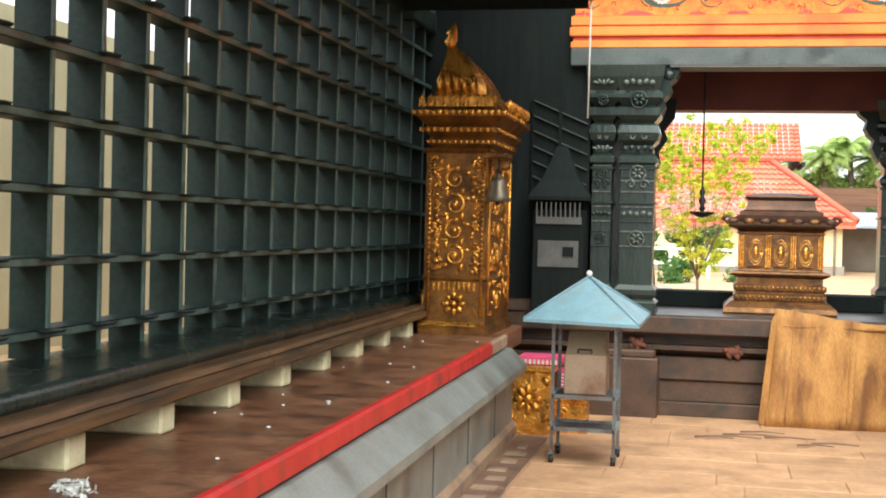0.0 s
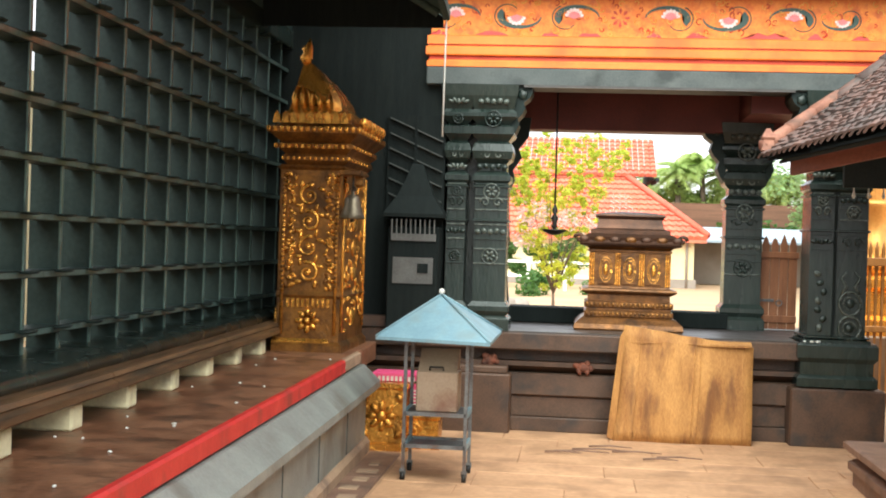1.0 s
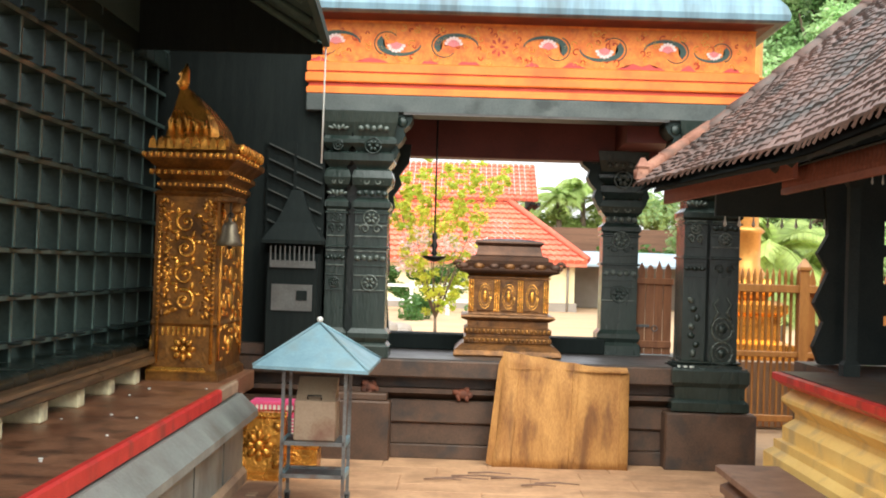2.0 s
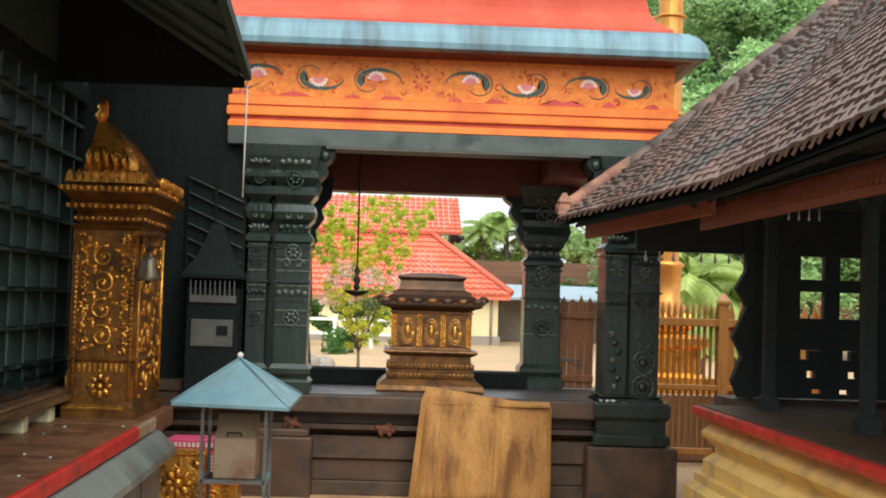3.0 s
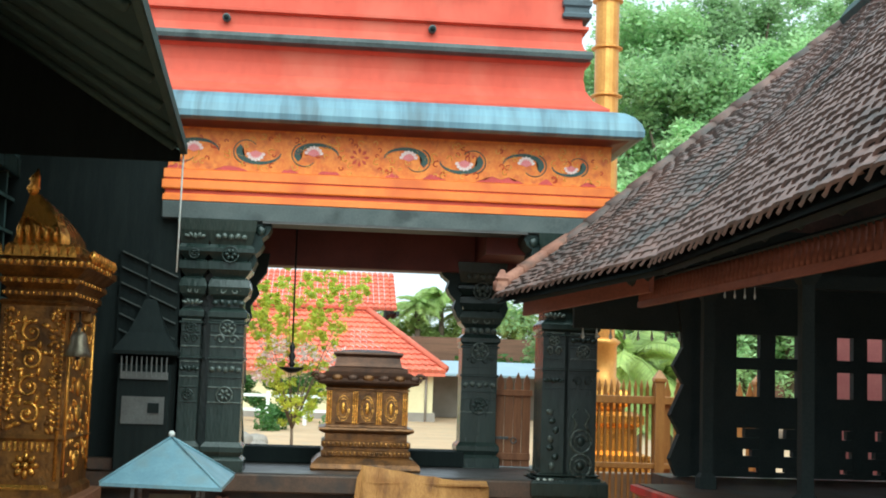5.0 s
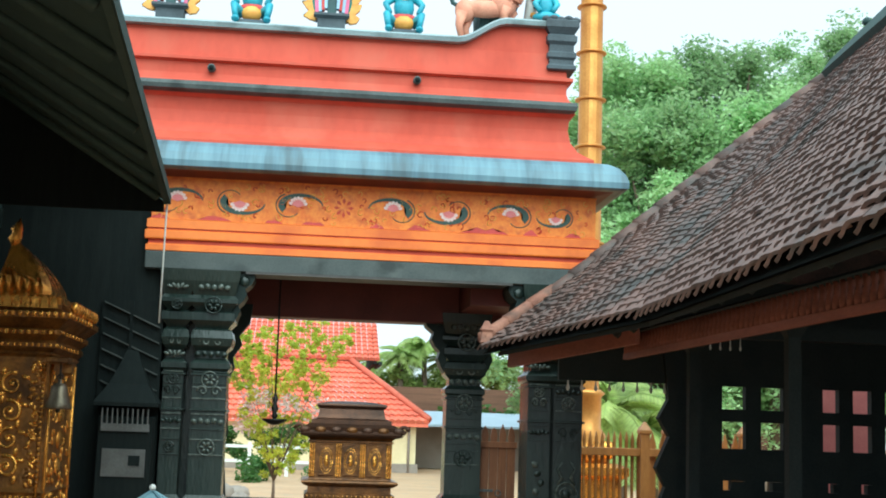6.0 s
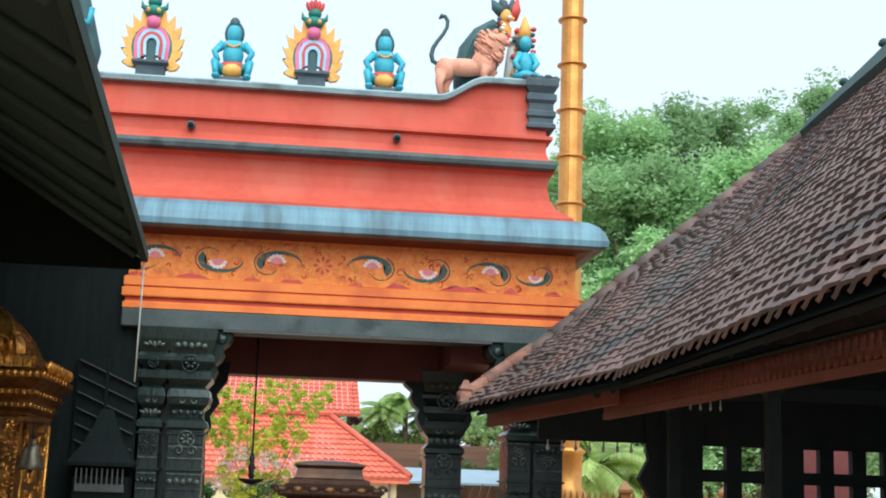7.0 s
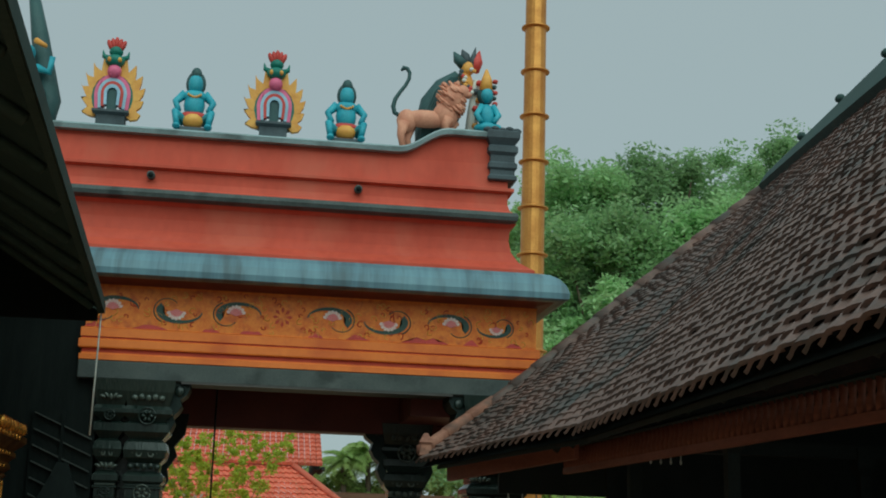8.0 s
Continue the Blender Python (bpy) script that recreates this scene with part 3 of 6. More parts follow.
# box, crate and basket stand back against the platform corner
for ob in (gb, crate, pb):
    old = Vector(ob.location)
    ob.location = (-1.315 + (old.x + 1.25) * .87, 10.10 + (old.y - 9.7) * .87, old.z * .87 + (.001 if old.z else 0))
    ob.scale = (.87, .87, .87)

# ---- tin-roofed lamp stand on castors ----
st = thing("lamp_stand", (-0.88, 8.75, 0), "grey steel lamp stand on castors with a pale blue tin roof", "lamp stand")
sx0, sx1, sy0, sy1 = -1.07, -0.66, 8.56, 8.92
b = bmesh.new()
eave = [b.verts.new(p) for p in ((-1.255, 8.41, 0.968), (-0.50, 8.36, 0.955), (-0.47, 9.10, 0.99), (-1.26, 9.12, 0.985))]
eave2 = [b.verts.new(v.co + Vector((0, 0, -0.022))) for v in eave]
apex = b.verts.new((-0.865, 8.75, 1.24))
for i in range(4):
    j = (i + 1) % 4
    b.faces.new((eave[i], eave[j], apex))
    b.faces.new((eave2[i], eave2[j], eave[j], eave[i]))
b.faces.new(eave2[::-1])
roof = part("tin_roof", b, "tin", st, "pale blue dented tin roof")
for e in ((-1.255, 8.41, 0.970), (-0.50, 8.36, 0.957), (-0.47, 9.10, 0.992), (-1.26, 9.12, 0.987)):
    part("seam", tube([e, (-0.865, 8.75, 1.244)], 0.009, 5), "tin", roof)
part("knob", blob((-0.865, 8.75, 1.262), 0.022, seg=8), "white", roof, smooth=True)
for x in (sx0, sx1):
    for y in (sy0, sy1):
        leg = part("leg", box(x - 0.011, x + 0.011, y - 0.011, y + 0.011, 0.075, 0.965), "steel", st)
        part("castor", tube([(x - 0.014, y, 0.034), (x + 0.014, y, 0.034)], 0.034, 12), "iron", leg)
        part("fork", box(x - 0.02, x + 0.02, y - 0.012, y + 0.012, 0.045, 0.08), "steel", leg)
for z in (0.235, 0.45):
    for y in (sy0, sy1):
        part("cross_bar", box(sx0, sx1, y - 0.011, y + 0.011, z - 0.013, z + 0.013), "steel", st)
    for x in (sx0, sx1):
        part("cross_bar", box(x - 0.011, x + 0.011, sy0, sy1, z - 0.02, z + 0.02), "tin", st)
part("tray", box(sx0, sx1, sy0, sy1, 0.452, 0.462), "steel", st)
part("shelf", box(sx0, sx1, sy0, sy1, 0.225, 0.232), "steel", st)
tin = thing("tin_box", (-0.87, 8.72, 0.462), "upright brown tin collection box with a sloping lid", "box")
part("body", box(-1.0, -0.72, 8.585, 8.83, 0.463, 0.735, 0.008), "rusty_box", tin)
part("lid", extrude_x(-0.99, -0.73, [(8.60, 0.736), (8.83, 0.736), (8.83, 0.87), (8.76, 0.875)]), "rusty_box", tin)
part("handle", tube([(-0.91, 8.585, 0.742), (-0.91, 8.575, 0.765), (-0.82, 8.575, 0.765), (-0.82, 8.585, 0.742)], 0.006, 5), "iron", tin)

# ---- gateway ----
FY = 11.05
gw = thing("platform", (0.6, 11.8, 0), "dark granite gateway platform with moulded courses", "platform", kind="structure")
part("course", box(-2.6, 2.6, FY + 0.10, 13.0, 0.0, 0.12, 0.008), "plat", gw)
part("course", box(-2.6, 2.55, FY + 0.14, 13.0, 0.12, 0.30, 0.008), "plat", gw)
part("course", box(-2.6, 2.55, FY + 0.10, 13.0, 0.305, 0.50, 0.012), "plat", gw)
part("course", extrude_x(-2.6, 2.5, [(FY + 0.22, 0.50), (13.0, 0.50), (13.0, 0.60), (FY + 0.08, 0.60), (FY + 0.08, 0.56)]), "plat", gw)
part("course", box(-2.6, 2.5, FY + 0.22, 13.0, 0.60, 0.70), "plat", gw)
part("top_slab", box(-2.6, 2.52, FY - 0.02, 13.05, 0.70, 0.85, 0.012), "plat", gw)
part("top_face", box(-2.6, 2.52, FY - 0.01, 13.04, 0.85, 0.862), "plat_top", gw)
part("plain_block", box(-1.15, -0.49, 10.90, FY + 0.2, 0.0, 0.50, 0.012), "plat", gw)
part("plain_block", box(-1.12, -0.52, 10.96, FY + 0.2, 0.50, 0.56, 0.01), "plat", gw)
rr_ = random.Random(31)
for x, z in ((-0.68, 0.60), (0.12, 0.565)):
    rel = part("relief", blob((x, FY + 0.085, z), (0.07, 0.045, 0.045), seg=9), "rust", gw, "rust-red worn carving", smooth=True)
    for k in range(5):
        a = k * 1.25 + rr_.uniform(-.35, .35)
        part("relief_leaf", blob((x + 0.06 * math.cos(a), FY + 0.075, z + 0.04 * math.sin(a)), (rr_.uniform(.025, .045), 0.03, rr_.uniform(.02, .035)), rot=(0, rr_.uniform(0, 90), 0), seg=6), "rust", rel, smooth=True)
# kerb coloured black for the shade under the gate roof
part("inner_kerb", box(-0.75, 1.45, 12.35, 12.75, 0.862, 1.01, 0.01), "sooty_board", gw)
part("pedestal", box(1.82, 2.585, 10.93, 11.6, 0.0, 0.485, 0.015), "plat", gw, "plain granite block under the pillar")
part("side_block", box(-2.0, -1.2, 11.0, 12.0, 0.862, 0.95), "plat", gw)


def pillar(x0, x1, y0, y1, z0, z1, corbel, label, rings=False, out=1.0):
    p = thing("carved_pillar", ((x0 + x1) / 2, (y0 + y1) / 2, z0), label, "pillar", "carved gateway pillars")
    h = z1 - z0
    bh = .25 if rings else 1
    part("base", stack(x0, x1, y0, y1, [(0.03, z0), (0.03, z0 + .09 * bh), (0.0, z0 + .12 * bh), (0.025, z0 + .16 * bh), (0.025, z0 + .20 * bh), (-.01, z0 + .24 * bh)]), "black_wood", p)
    part("shaft", stack(x0, x1, y0, y1, [(-.01, z0 + .24 * bh), (-.01, z0 + h * .60), (0.012, z0 + h * .61), (0.012, z0 + h * .63), (-.03, z0 + h * .65)]), "black_wood", p)
    part("neck", stack(x0, x1, y0, y1, [(-.03, z0 + h * .65), (-.03, z0 + h * .68), (.01, z0 + h * .70), (.025, z0 + h * .73), (.01, z0 + h * .76), (-.02, z0 + h * .77), (.03, z0 + h * .80), (.03, z0 + h * .83), (-.01, z0 + h * .84)]), "black_wood", p)
    part("capital", stack(x0, x1, y0, y1, [(-.01, z0 + h * .84), (.05, z0 + h * .87), (.05, z0 + h * .885), (.02, z0 + h * .90), (.05, z0 + h * .955), (.06, z1)]), "black_wood", p)
    for s in corbel:
        xe = x1 if s > 0 else x0
        part("corbel", extrude_y(y0 + .03, y1 - .03, [(xe, z1)] + [(xe + s * q * out, z1 - d * out) for q, d in ((.17, 0), (.175, .05), (.15, .10), (.10, .14), (.115, .19), (.09, .24), (.05, .28), (.065, .33), (.04, .39), (.0, .45))]), "lattice", p)
        part("corbel_eye", blob((xe + s * .09, y0 + .025, z1 - .075), (.045, .014, .045), seg=8), "black_wood", p, smooth=True)
    # carved front: bands of rosettes, lozenges and scrolls on each face, chained rings on the thick one
    faces = ((x0, x1),) if not rings else ((x0 + .01, x0 + .20), (x0 + .235, x1 - .01))
    if rings:
        # dark strip stands in for the shaded groove between the two faces
        part("face_groove", box(x0 + .205, x0 + .228, y0 - .004, y0 + .03, z0 + .06, z0 + h * .6), "sooty_board", p)
    rc_ = random.Random(int(x0 * 100) + 7)
    for fi, (fa, fb) in enumerate(faces):
        xc, w = (fa + fb) / 2, (fb - fa) * .36
        for bi, zz in enumerate((.30, .40, .52, .565, .665, .715, .86, .93)):
            if rings and zz < .35:
                continue
            z, yb = z0 + h * zz, y0 - (.05 if zz > .84 else .012 if .69 < zz < .78 else .0)
            style = (bi + fi) % 3
            if style == 0:
                b = tube([(xc + w * .62 * math.cos(a * math.pi / 8), yb, z + w * .62 * math.sin(a * math.pi / 8)) for a in range(17)], .008, 5)
                for a in range(6):
                    blob((xc + w * .3 * math.cos(a * 1.047), yb, z + w * .3 * math.sin(a * 1.047)), (w * .22, .012, w * .13), b, rot=(0, -60 * a, 0), seg=6)
            elif style == 1:
                b = None
                for k in range(5):
                    b = blob((xc + (k - 2) * w * .5, yb, z + .008 * (k % 2)), (w * .24, .013, .026), b, rot=(0, 35 * (k - 2), 0), seg=6)
            else:
                b = None
                for k in (-1, 1):
                    b = tube([(xc + k * w * (.5 + .42 * (1 - t / 16) * math.cos(t * .55)), yb, z + .045 * (1 - t / 16) * math.sin(t * .55)) for t in range(14)], .009, 5, b)
            part("carved_band", b, "worn_carving" if rc_.random() < .55 else "black_wood", p, smooth=True)
            for dz in (-.062, .062):
                if zz < .6:
                    part("band_fillet", box(fa + .012, fb - .012, y0 - .002, y0 + .012, z + dz - .006, z + dz + .006, .002), "worn_carving" if rc_.random() < .35 else "black_wood", p)
    if rings:
        xc, w = x1 - .14, .088
        for k in range(2):
            z = z0 + .125 + k * .205
            part("ring", tube([(xc + w * math.cos(a * math.pi / 10), y0 - .004, z + 1.12 * w * math.sin(a * math.pi / 10)) for a in range(21)], .011, 6), "worn_carving", p, smooth=True)
            part("ring_boss", blob((xc, y0 - .002, z), (.036, .014, .036), seg=8), "black_wood", p, smooth=True)
            part("ring_leaf", tube([(xc + .055 * math.cos(a * .6), y0 - .004, z + .055 * math.sin(a * .6)) for a in range(9)], .007, 5), "worn_carving", p, smooth=True)
        for k in (-1, 1):
            part("ring_tail", tube([(xc + k * .075, y0 - .004, z0 + .41), (xc + k * .035, y0 - .004, z0 + .47), (xc + k * .075, y0 - .004, z0 + .54), (xc + k * .03, y0 - .004, z0 + .60)], [.008, .016, .012, .005], 6), "worn_carving", p, smooth=True)
        for k in range(7):
            part("vine_knot", blob((x0 + .105 + .03 * math.sin(k * 1.9), y0 - .002, z0 + .12 + k * .075), (.028, .012, .032), rot=(0, 50 * k, 0), seg=6), "black_wood" if k % 3 else "worn_carving", p, smooth=True)
    for zz in (.44, .58):
        part("fillet", stack(x0, x1, y0, y1, [(-.005, z0 + h * zz), (.008, z0 + h * zz + .006), (.008, z0 + h * zz + .018), (-.005, z0 + h * zz + .024)]), "black_wood", p)
    return p


pillar(-0.86, -0.56, 11.06, 11.42, 0.862, 2.95, (1,), "black carved wooden gateway pillar with stacked capital and corbel")
pillar(-1.10, -0.92, 11.07, 11.30, 0.862, 2.95, (), "slim black carved wooden pilaster beside the gateway pillar")
pillar(1.95, 2.44, 11.06, 11.50, 0.862, 2.95, (-1,), "thick black carved wooden gateway pillar with chained ring carving", True)
pillar(1.40, 1.76, 12.4, 12.72, 0.862, 2.80, (-1, 1), "black carved wooden rear gateway pillar with corbel", out=1.3)
pillar(-0.95, -0.72, 12.4, 12.72, 0.862, 2.80, (1,), "black carved wooden rear gateway pillar behind the front one")
bs = stack(1.92, 2.47, 11.0, 11.55, [(0.0, .485), (0.05, .50), (.05, .57), (.02, .60), (.02, .70), (.05, .74), (.05, .84), (.03, .862)])
part("moulded_base", bs, "black_wood", gw)

part("passage_wall", box(-1.12, -0.66, 11.32, 12.38, 0.862, 2.80), "black_wood", gw)
part("door_case", extrude_y(12.3, 12.4, [(-.66, .87), (-.66, 2.8), (-.44, 2.8), (-.46, 2.62), (-.55, 2.5), (-.52, 2.42), (-.60, 2.3), (-.58, 2.2), (-.63, 2.1), (-.61, 1.6), (-.64, 1.5), (-.60, 1.02), (-.60, .87)]), "lattice", gw)

beams = thing("gate_beams", (0.7, 11.8, 2.95), "dark gateway beams and maroon ceiling boards", "beam", kind="structure")
part("lintel", box(-1.3, 2.50, FY + 0.0, 11.5, 2.95, 3.10, 0.008), "dark_stone", beams)
part("lintel_fillet", box(-0.46, 1.80, FY - 0.006, FY + .02, 2.935, 2.955), "plat_top", beams)
part("rear_beam", box(-1.2, 2.5, 12.38, 12.7, 2.70, 3.12, 0.01), "maroon", beams)
part("side_beam", box(-1.1, -0.75, 11.5, 12.38, 2.80, 3.10), "maroon", beams)
part("side_beam", box(1.5, 2.46, 11.5, 12.38, 2.80, 3.10), "maroon", beams)
part("ceiling_boards", box(-1.2, 2.5, 11.5, 12.9, 3.10, 3.14), "maroon", beams)

gt = thing("gate_tower", (0.6, 12.0, 3.1), "red gate tower wall with orange painted frieze and blue-grey gutter", "gatehouse", kind="structure")
BX0, BX1, BY0, BY1 = -1.25, 2.50, 11.10, 13.0
part("lower_moulding", stack(BX0, BX1, BY0, BY1, [(.04, 3.10), (.05, 3.105), (.05, 3.15), (.035, 3.155), (.035, 3.165)]), "orange", gt)
part("red_groove", stack(BX0, BX1, BY0, BY1, [(.032, 3.165), (.032, 3.20)]), "red_line", gt)
part("middle_moulding", stack(BX0, BX1, BY0, BY1, [(.055, 3.20), (.06, 3.21), (.06, 3.27), (.045, 3.28)]), "orange", gt)
part("red_groove", stack(BX0, BX1, BY0, BY1, [(.04, 3.28), (.04, 3.295)]), "red_line", gt)
part("upper_moulding", stack(BX0, BX1, BY0, BY1, [(.05, 3.295), (.05, 3.365), (.03, 3.375)]), "orange", gt)
panel = part("frieze_panel", stack(BX0, BX1, BY0, BY1, [(.02, 3.375), (.02, 3.72), (.03, 3.735)]), "orange_panel", gt, "orange painted frieze with scroll flowers")
UX0 = -2.6
part("soffit_cove", stack(UX0, BX1 - .07, BY0, BY1, [(.03, 3.735), (.08, 3.745), (.16, 3.76), (.25, 3.77), (.28, 3.775)]), "maroon", gt)
part("gutter", stack(UX0, BX1 - .07, BY0, BY1, [(.27, 3.765), (.31, 3.78), (.315, 3.83), (.29, 3.90), (.24, 3.965), (.17, 4.01), (.08, 4.035), (.02, 4.04)]), "blue_grey", gt, "streaked blue-grey rounded gutter")
part("red_cove", stack(UX0, BX1 - .07, BY0, BY1, [(.06, 4.04), (.06, 4.065), (.02, 4.09), (-.06, 4.15), (-.12, 4.25), (-.14, 4.36), (-.13, 4.47), (-.08, 4.505)]), "red_wall", gt, "faded brick-red concave wall")
part("dark_ledge", stack(UX0, BX1 - .16, BY0, BY1, [(-.05, 4.50), (.0, 4.515), (.01, 4.55), (.0, 4.585), (-.08, 4.60)]), "dark_stone", gt, "mossy dark ledge")
part("upper_wall", stack(UX0, BX1 - .11, 11.35, 12.9, [(-.0, 4.60), (-.0, 4.63), (-.06, 4.68), (-.08, 4.74), (-.08, 4.84), (-.03, 4.855), (-.03, 4.885), (-.08, 4.90), (-.10, 5.12)]), "red_wall", gt)


def crest(x):
    t = min(max((x - 1.30) / 0.45, 0), 1)
    return 5.16 + 0.20 * t * t * (3 - 2 * t)


for name, lo_z, hi_z, ya, mat in (("crest_wall", -0.06, 0.0, 11.46, "red_wall"), ("coping", 0.0, 0.065, 11.38, "cap")):
    b = bmesh.new()
    prev = None
    n = 80
    for i in range(n + 1):
        x = UX0 + (2.36 - UX0) * i / n
        base = 5.10 if name == "crest_wall" else crest(x) + lo_z
        ring = [b.verts.new(p) for p in ((x, ya, base), (x, ya - (.015 if name == "coping" else 0), crest(x) + hi_z * .6), (x, ya + .03, crest(x) + hi_z), (x, 12.0, crest(x) + hi_z), (x, 12.0, base))]
        if prev:
            for k in range(5):
                b.faces.new((prev[k], prev[(k + 1) % 5], ring[(k + 1) % 5], ring[k]))
        else:
            b.faces.new(ring[::-1])
        prev = ring
    b.faces.new(prev)
    part(name, b, mat, gt)
part("end_post", stack(2.14, 2.365, 11.40, 11.8, [(0, 4.96), (.02, 4.97), (.02, 5.0), (0, 5.02), (0, 5.06), (.02, 5.08), (.02, 5.12), (0, 5.14), (0, 5.2), (.025, 5.23), (.025, 5.28), (.0, 5.30), (.04, 5.36), (.04, 5.42), (0, 5.45)]), "st_base", gt)
for k in range(5):
    part("end_post_leaf", blob((2.11 + k * .068, 11.42, 5.44 + .012 * (k % 2)), (.045, .05, .03), seg=7), "st_base", gt, smooth=True)
for x in (-0.873, 0.944):
    sp = part("drain_spout", tube([(x, 11.50, 4.79), (x, 11.36, 4.78)], .036, 10), "dark_stone", gt)
    # dark disc paints the shade inside the drain hole
    part("spout_mouth", tube([(x, 11.362, 4.78), (x, 11.356, 4.78)], .024, 10), "sooty_board", sp)


def motif(x, z, right, over, size=1.0):
    """Painted flower: a dark comma-shaped leaf over or under a pink and white shell, with a thin tendril round its head."""
    y = BY0 - .02 - .004
    s, u = (1 if right else -1) * size, (1 if over else -1) * size
    n = 18
    out, inn = [], []
    for k in range(n + 1):
        t = k / n
        ang = radians(176 - 206 * t)
        w = (.005 + .026 * t ** 1.1) * (1 if t < .93 else .72)
        px, pz = .175 * math.cos(ang), .092 * math.sin(ang) - .01
        nx_, nz_ = math.cos(ang) * .5, math.sin(ang)
        ln = math.hypot(nx_, nz_)
        out.append((x + s * (px + nx_ / ln * w), z + u * (pz + nz_ / ln * w)))
        inn.append((x + s * (px - nx_ / ln * w), z + u * (pz - nz_ / ln * w)))
    part("painted_leaf", plate(out + inn[::-1], y, .006), "st_leaf", panel, "dark green painted leaf")
    cx, cz = x + s * .035, z - u * .012
    for k in range(7):
        a0, a1 = radians(8 + k * 24), radians(8 + k * 24 + 22)
        am = (a0 + a1) / 2
        part("shell_petal", plate([(cx + s * .048 * math.cos(a0), cz + u * .048 * math.sin(a0)), (cx + s * .074 * math.cos(a0), cz + u * .074 * math.sin(a0)), (cx + s * .085 * math.cos(am), cz + u * .085 * math.sin(am)), (cx + s * .074 * math.cos(a1), cz + u * .074 * math.sin(a1)), (cx + s * .048 * math.cos(a1), cz + u * .048 * math.sin(a1))], y - .001, .005), "st_petal", panel)
        part("shell_heart", plate([(cx, cz - u * .012), (cx + s * .046 * math.cos(a0), cz + u * .046 * math.sin(a0)), (cx + s * .06 * math.cos(am), cz + u * .06 * math.sin(am)), (cx + s * .046 * math.cos(a1), cz + u * .046 * math.sin(a1))], y - .0025 - .0004 * (k % 2), .005), "st_petal2", panel)
    pts = [(x + s * (.115 + .105 * math.cos(radians(70 - 10 * k))), y + .003, z + u * (-.01 + .10 * math.sin(radians(70 - 10 * k)))) for k in range(22)]
    part("tendril", tube(pts, [.006 - .0001 * k for k in range(22)], 5), "st_leaf", panel)


M["st_leaf"] = material("painted_leaf_green", (0.030, 0.060, 0.050), (0.05, 0.085, 0.07), 0.6, scale=10)
M["st_petal"] = material("painted_petal_pale", (0.86, 0.74, 0.70), (0.84, 0.55, 0.52), 0.6, scale=12)
M["st_petal2"] = material("painted_petal_pink", (0.78, 0.24, 0.26), (0.7, 0.2, 0.2), 0.6, scale=12)
M["st_vine"] = material("painted_vine", (0.80, 0.42, 0.08), (0.66, 0.26, 0.03), 0.6, scale=12)
for x, right, over, size in ((-1.03, 0, True, 1), (-0.51, 0, False, 1), (-0.02, 0, True, 1), (0.72, 1, True, 1), (1.20, 1, False, 1), (1.74, 1, True, .95), (2.14, 1, False, .8)):
    motif(x, 3.55 if over else 3.535, right, over, size)
rp = random.Random(8)
for xc in (-1.2, -0.75, -0.25, 0.08, 0.62, 0.98, 1.48, 1.62, 1.95, 2.32):
    w = rp.uniform(.06, .15)
    pts = [(xc - w, 3.378)] + [(xc - w + 2 * w * k / 6, 3.378 + rp.uniform(.02, .055) * math.sin(math.pi * k / 6)) for k in range(1, 6)] + [(xc + w, 3.378)]
    part("red_ground", plate(pts, BY0 - .0225 - .0004 * (int(xc * 100) % 5), .004), "st_red", panel)
fy = BY0 - .024
for k in range(8):
    a = k * math.pi / 4
    part("rosette_petal", plate([(0.334 + .03 * math.cos(a), 3.54 + .03 * math.sin(a)), (0.334 + .065 * math.cos(a + .22), 3.54 + .065 * math.sin(a + .22)), (0.334 + .085 * math.cos(a), 3.54 + .085 * math.sin(a)), (0.334 + .065 * math.cos(a - .22), 3.54 + .065 * math.sin(a - .22))], fy, .005), "red_line", panel)
rv = random.Random(4)
for k in range(150):
    x, z = rv.uniform(-1.3, 2.48), rv.uniform(3.40, 3.70)
    r, a0 = rv.uniform(.018, .035), rv.uniform(0, 6)
    part("vine_curl", tube([(x + r * (1 - t / 14) * math.cos(a0 + t * .5), fy + .004, z + r * (1 - t / 14) * math.sin(a0 + t * .5)) for t in range(10)], .005, 4), "st_vine" if k % 3 else "red_line", panel)
part("corner_pier", box(2.44, 2.585, 11.55, 12.9, 2.93, 3.10, .008), "orange", gt)

# ---- statues on the coping (each one mesh) ----
def grown(ob, x, z, k, slim=0.84):
    """Scale a statue about the middle of its foot."""
    for v in ob.data.vertices:
        v.co = Vector((x + (v.co.x - x) * k * slim, v.co.y, z + (v.co.z - z) * k))
    return ob


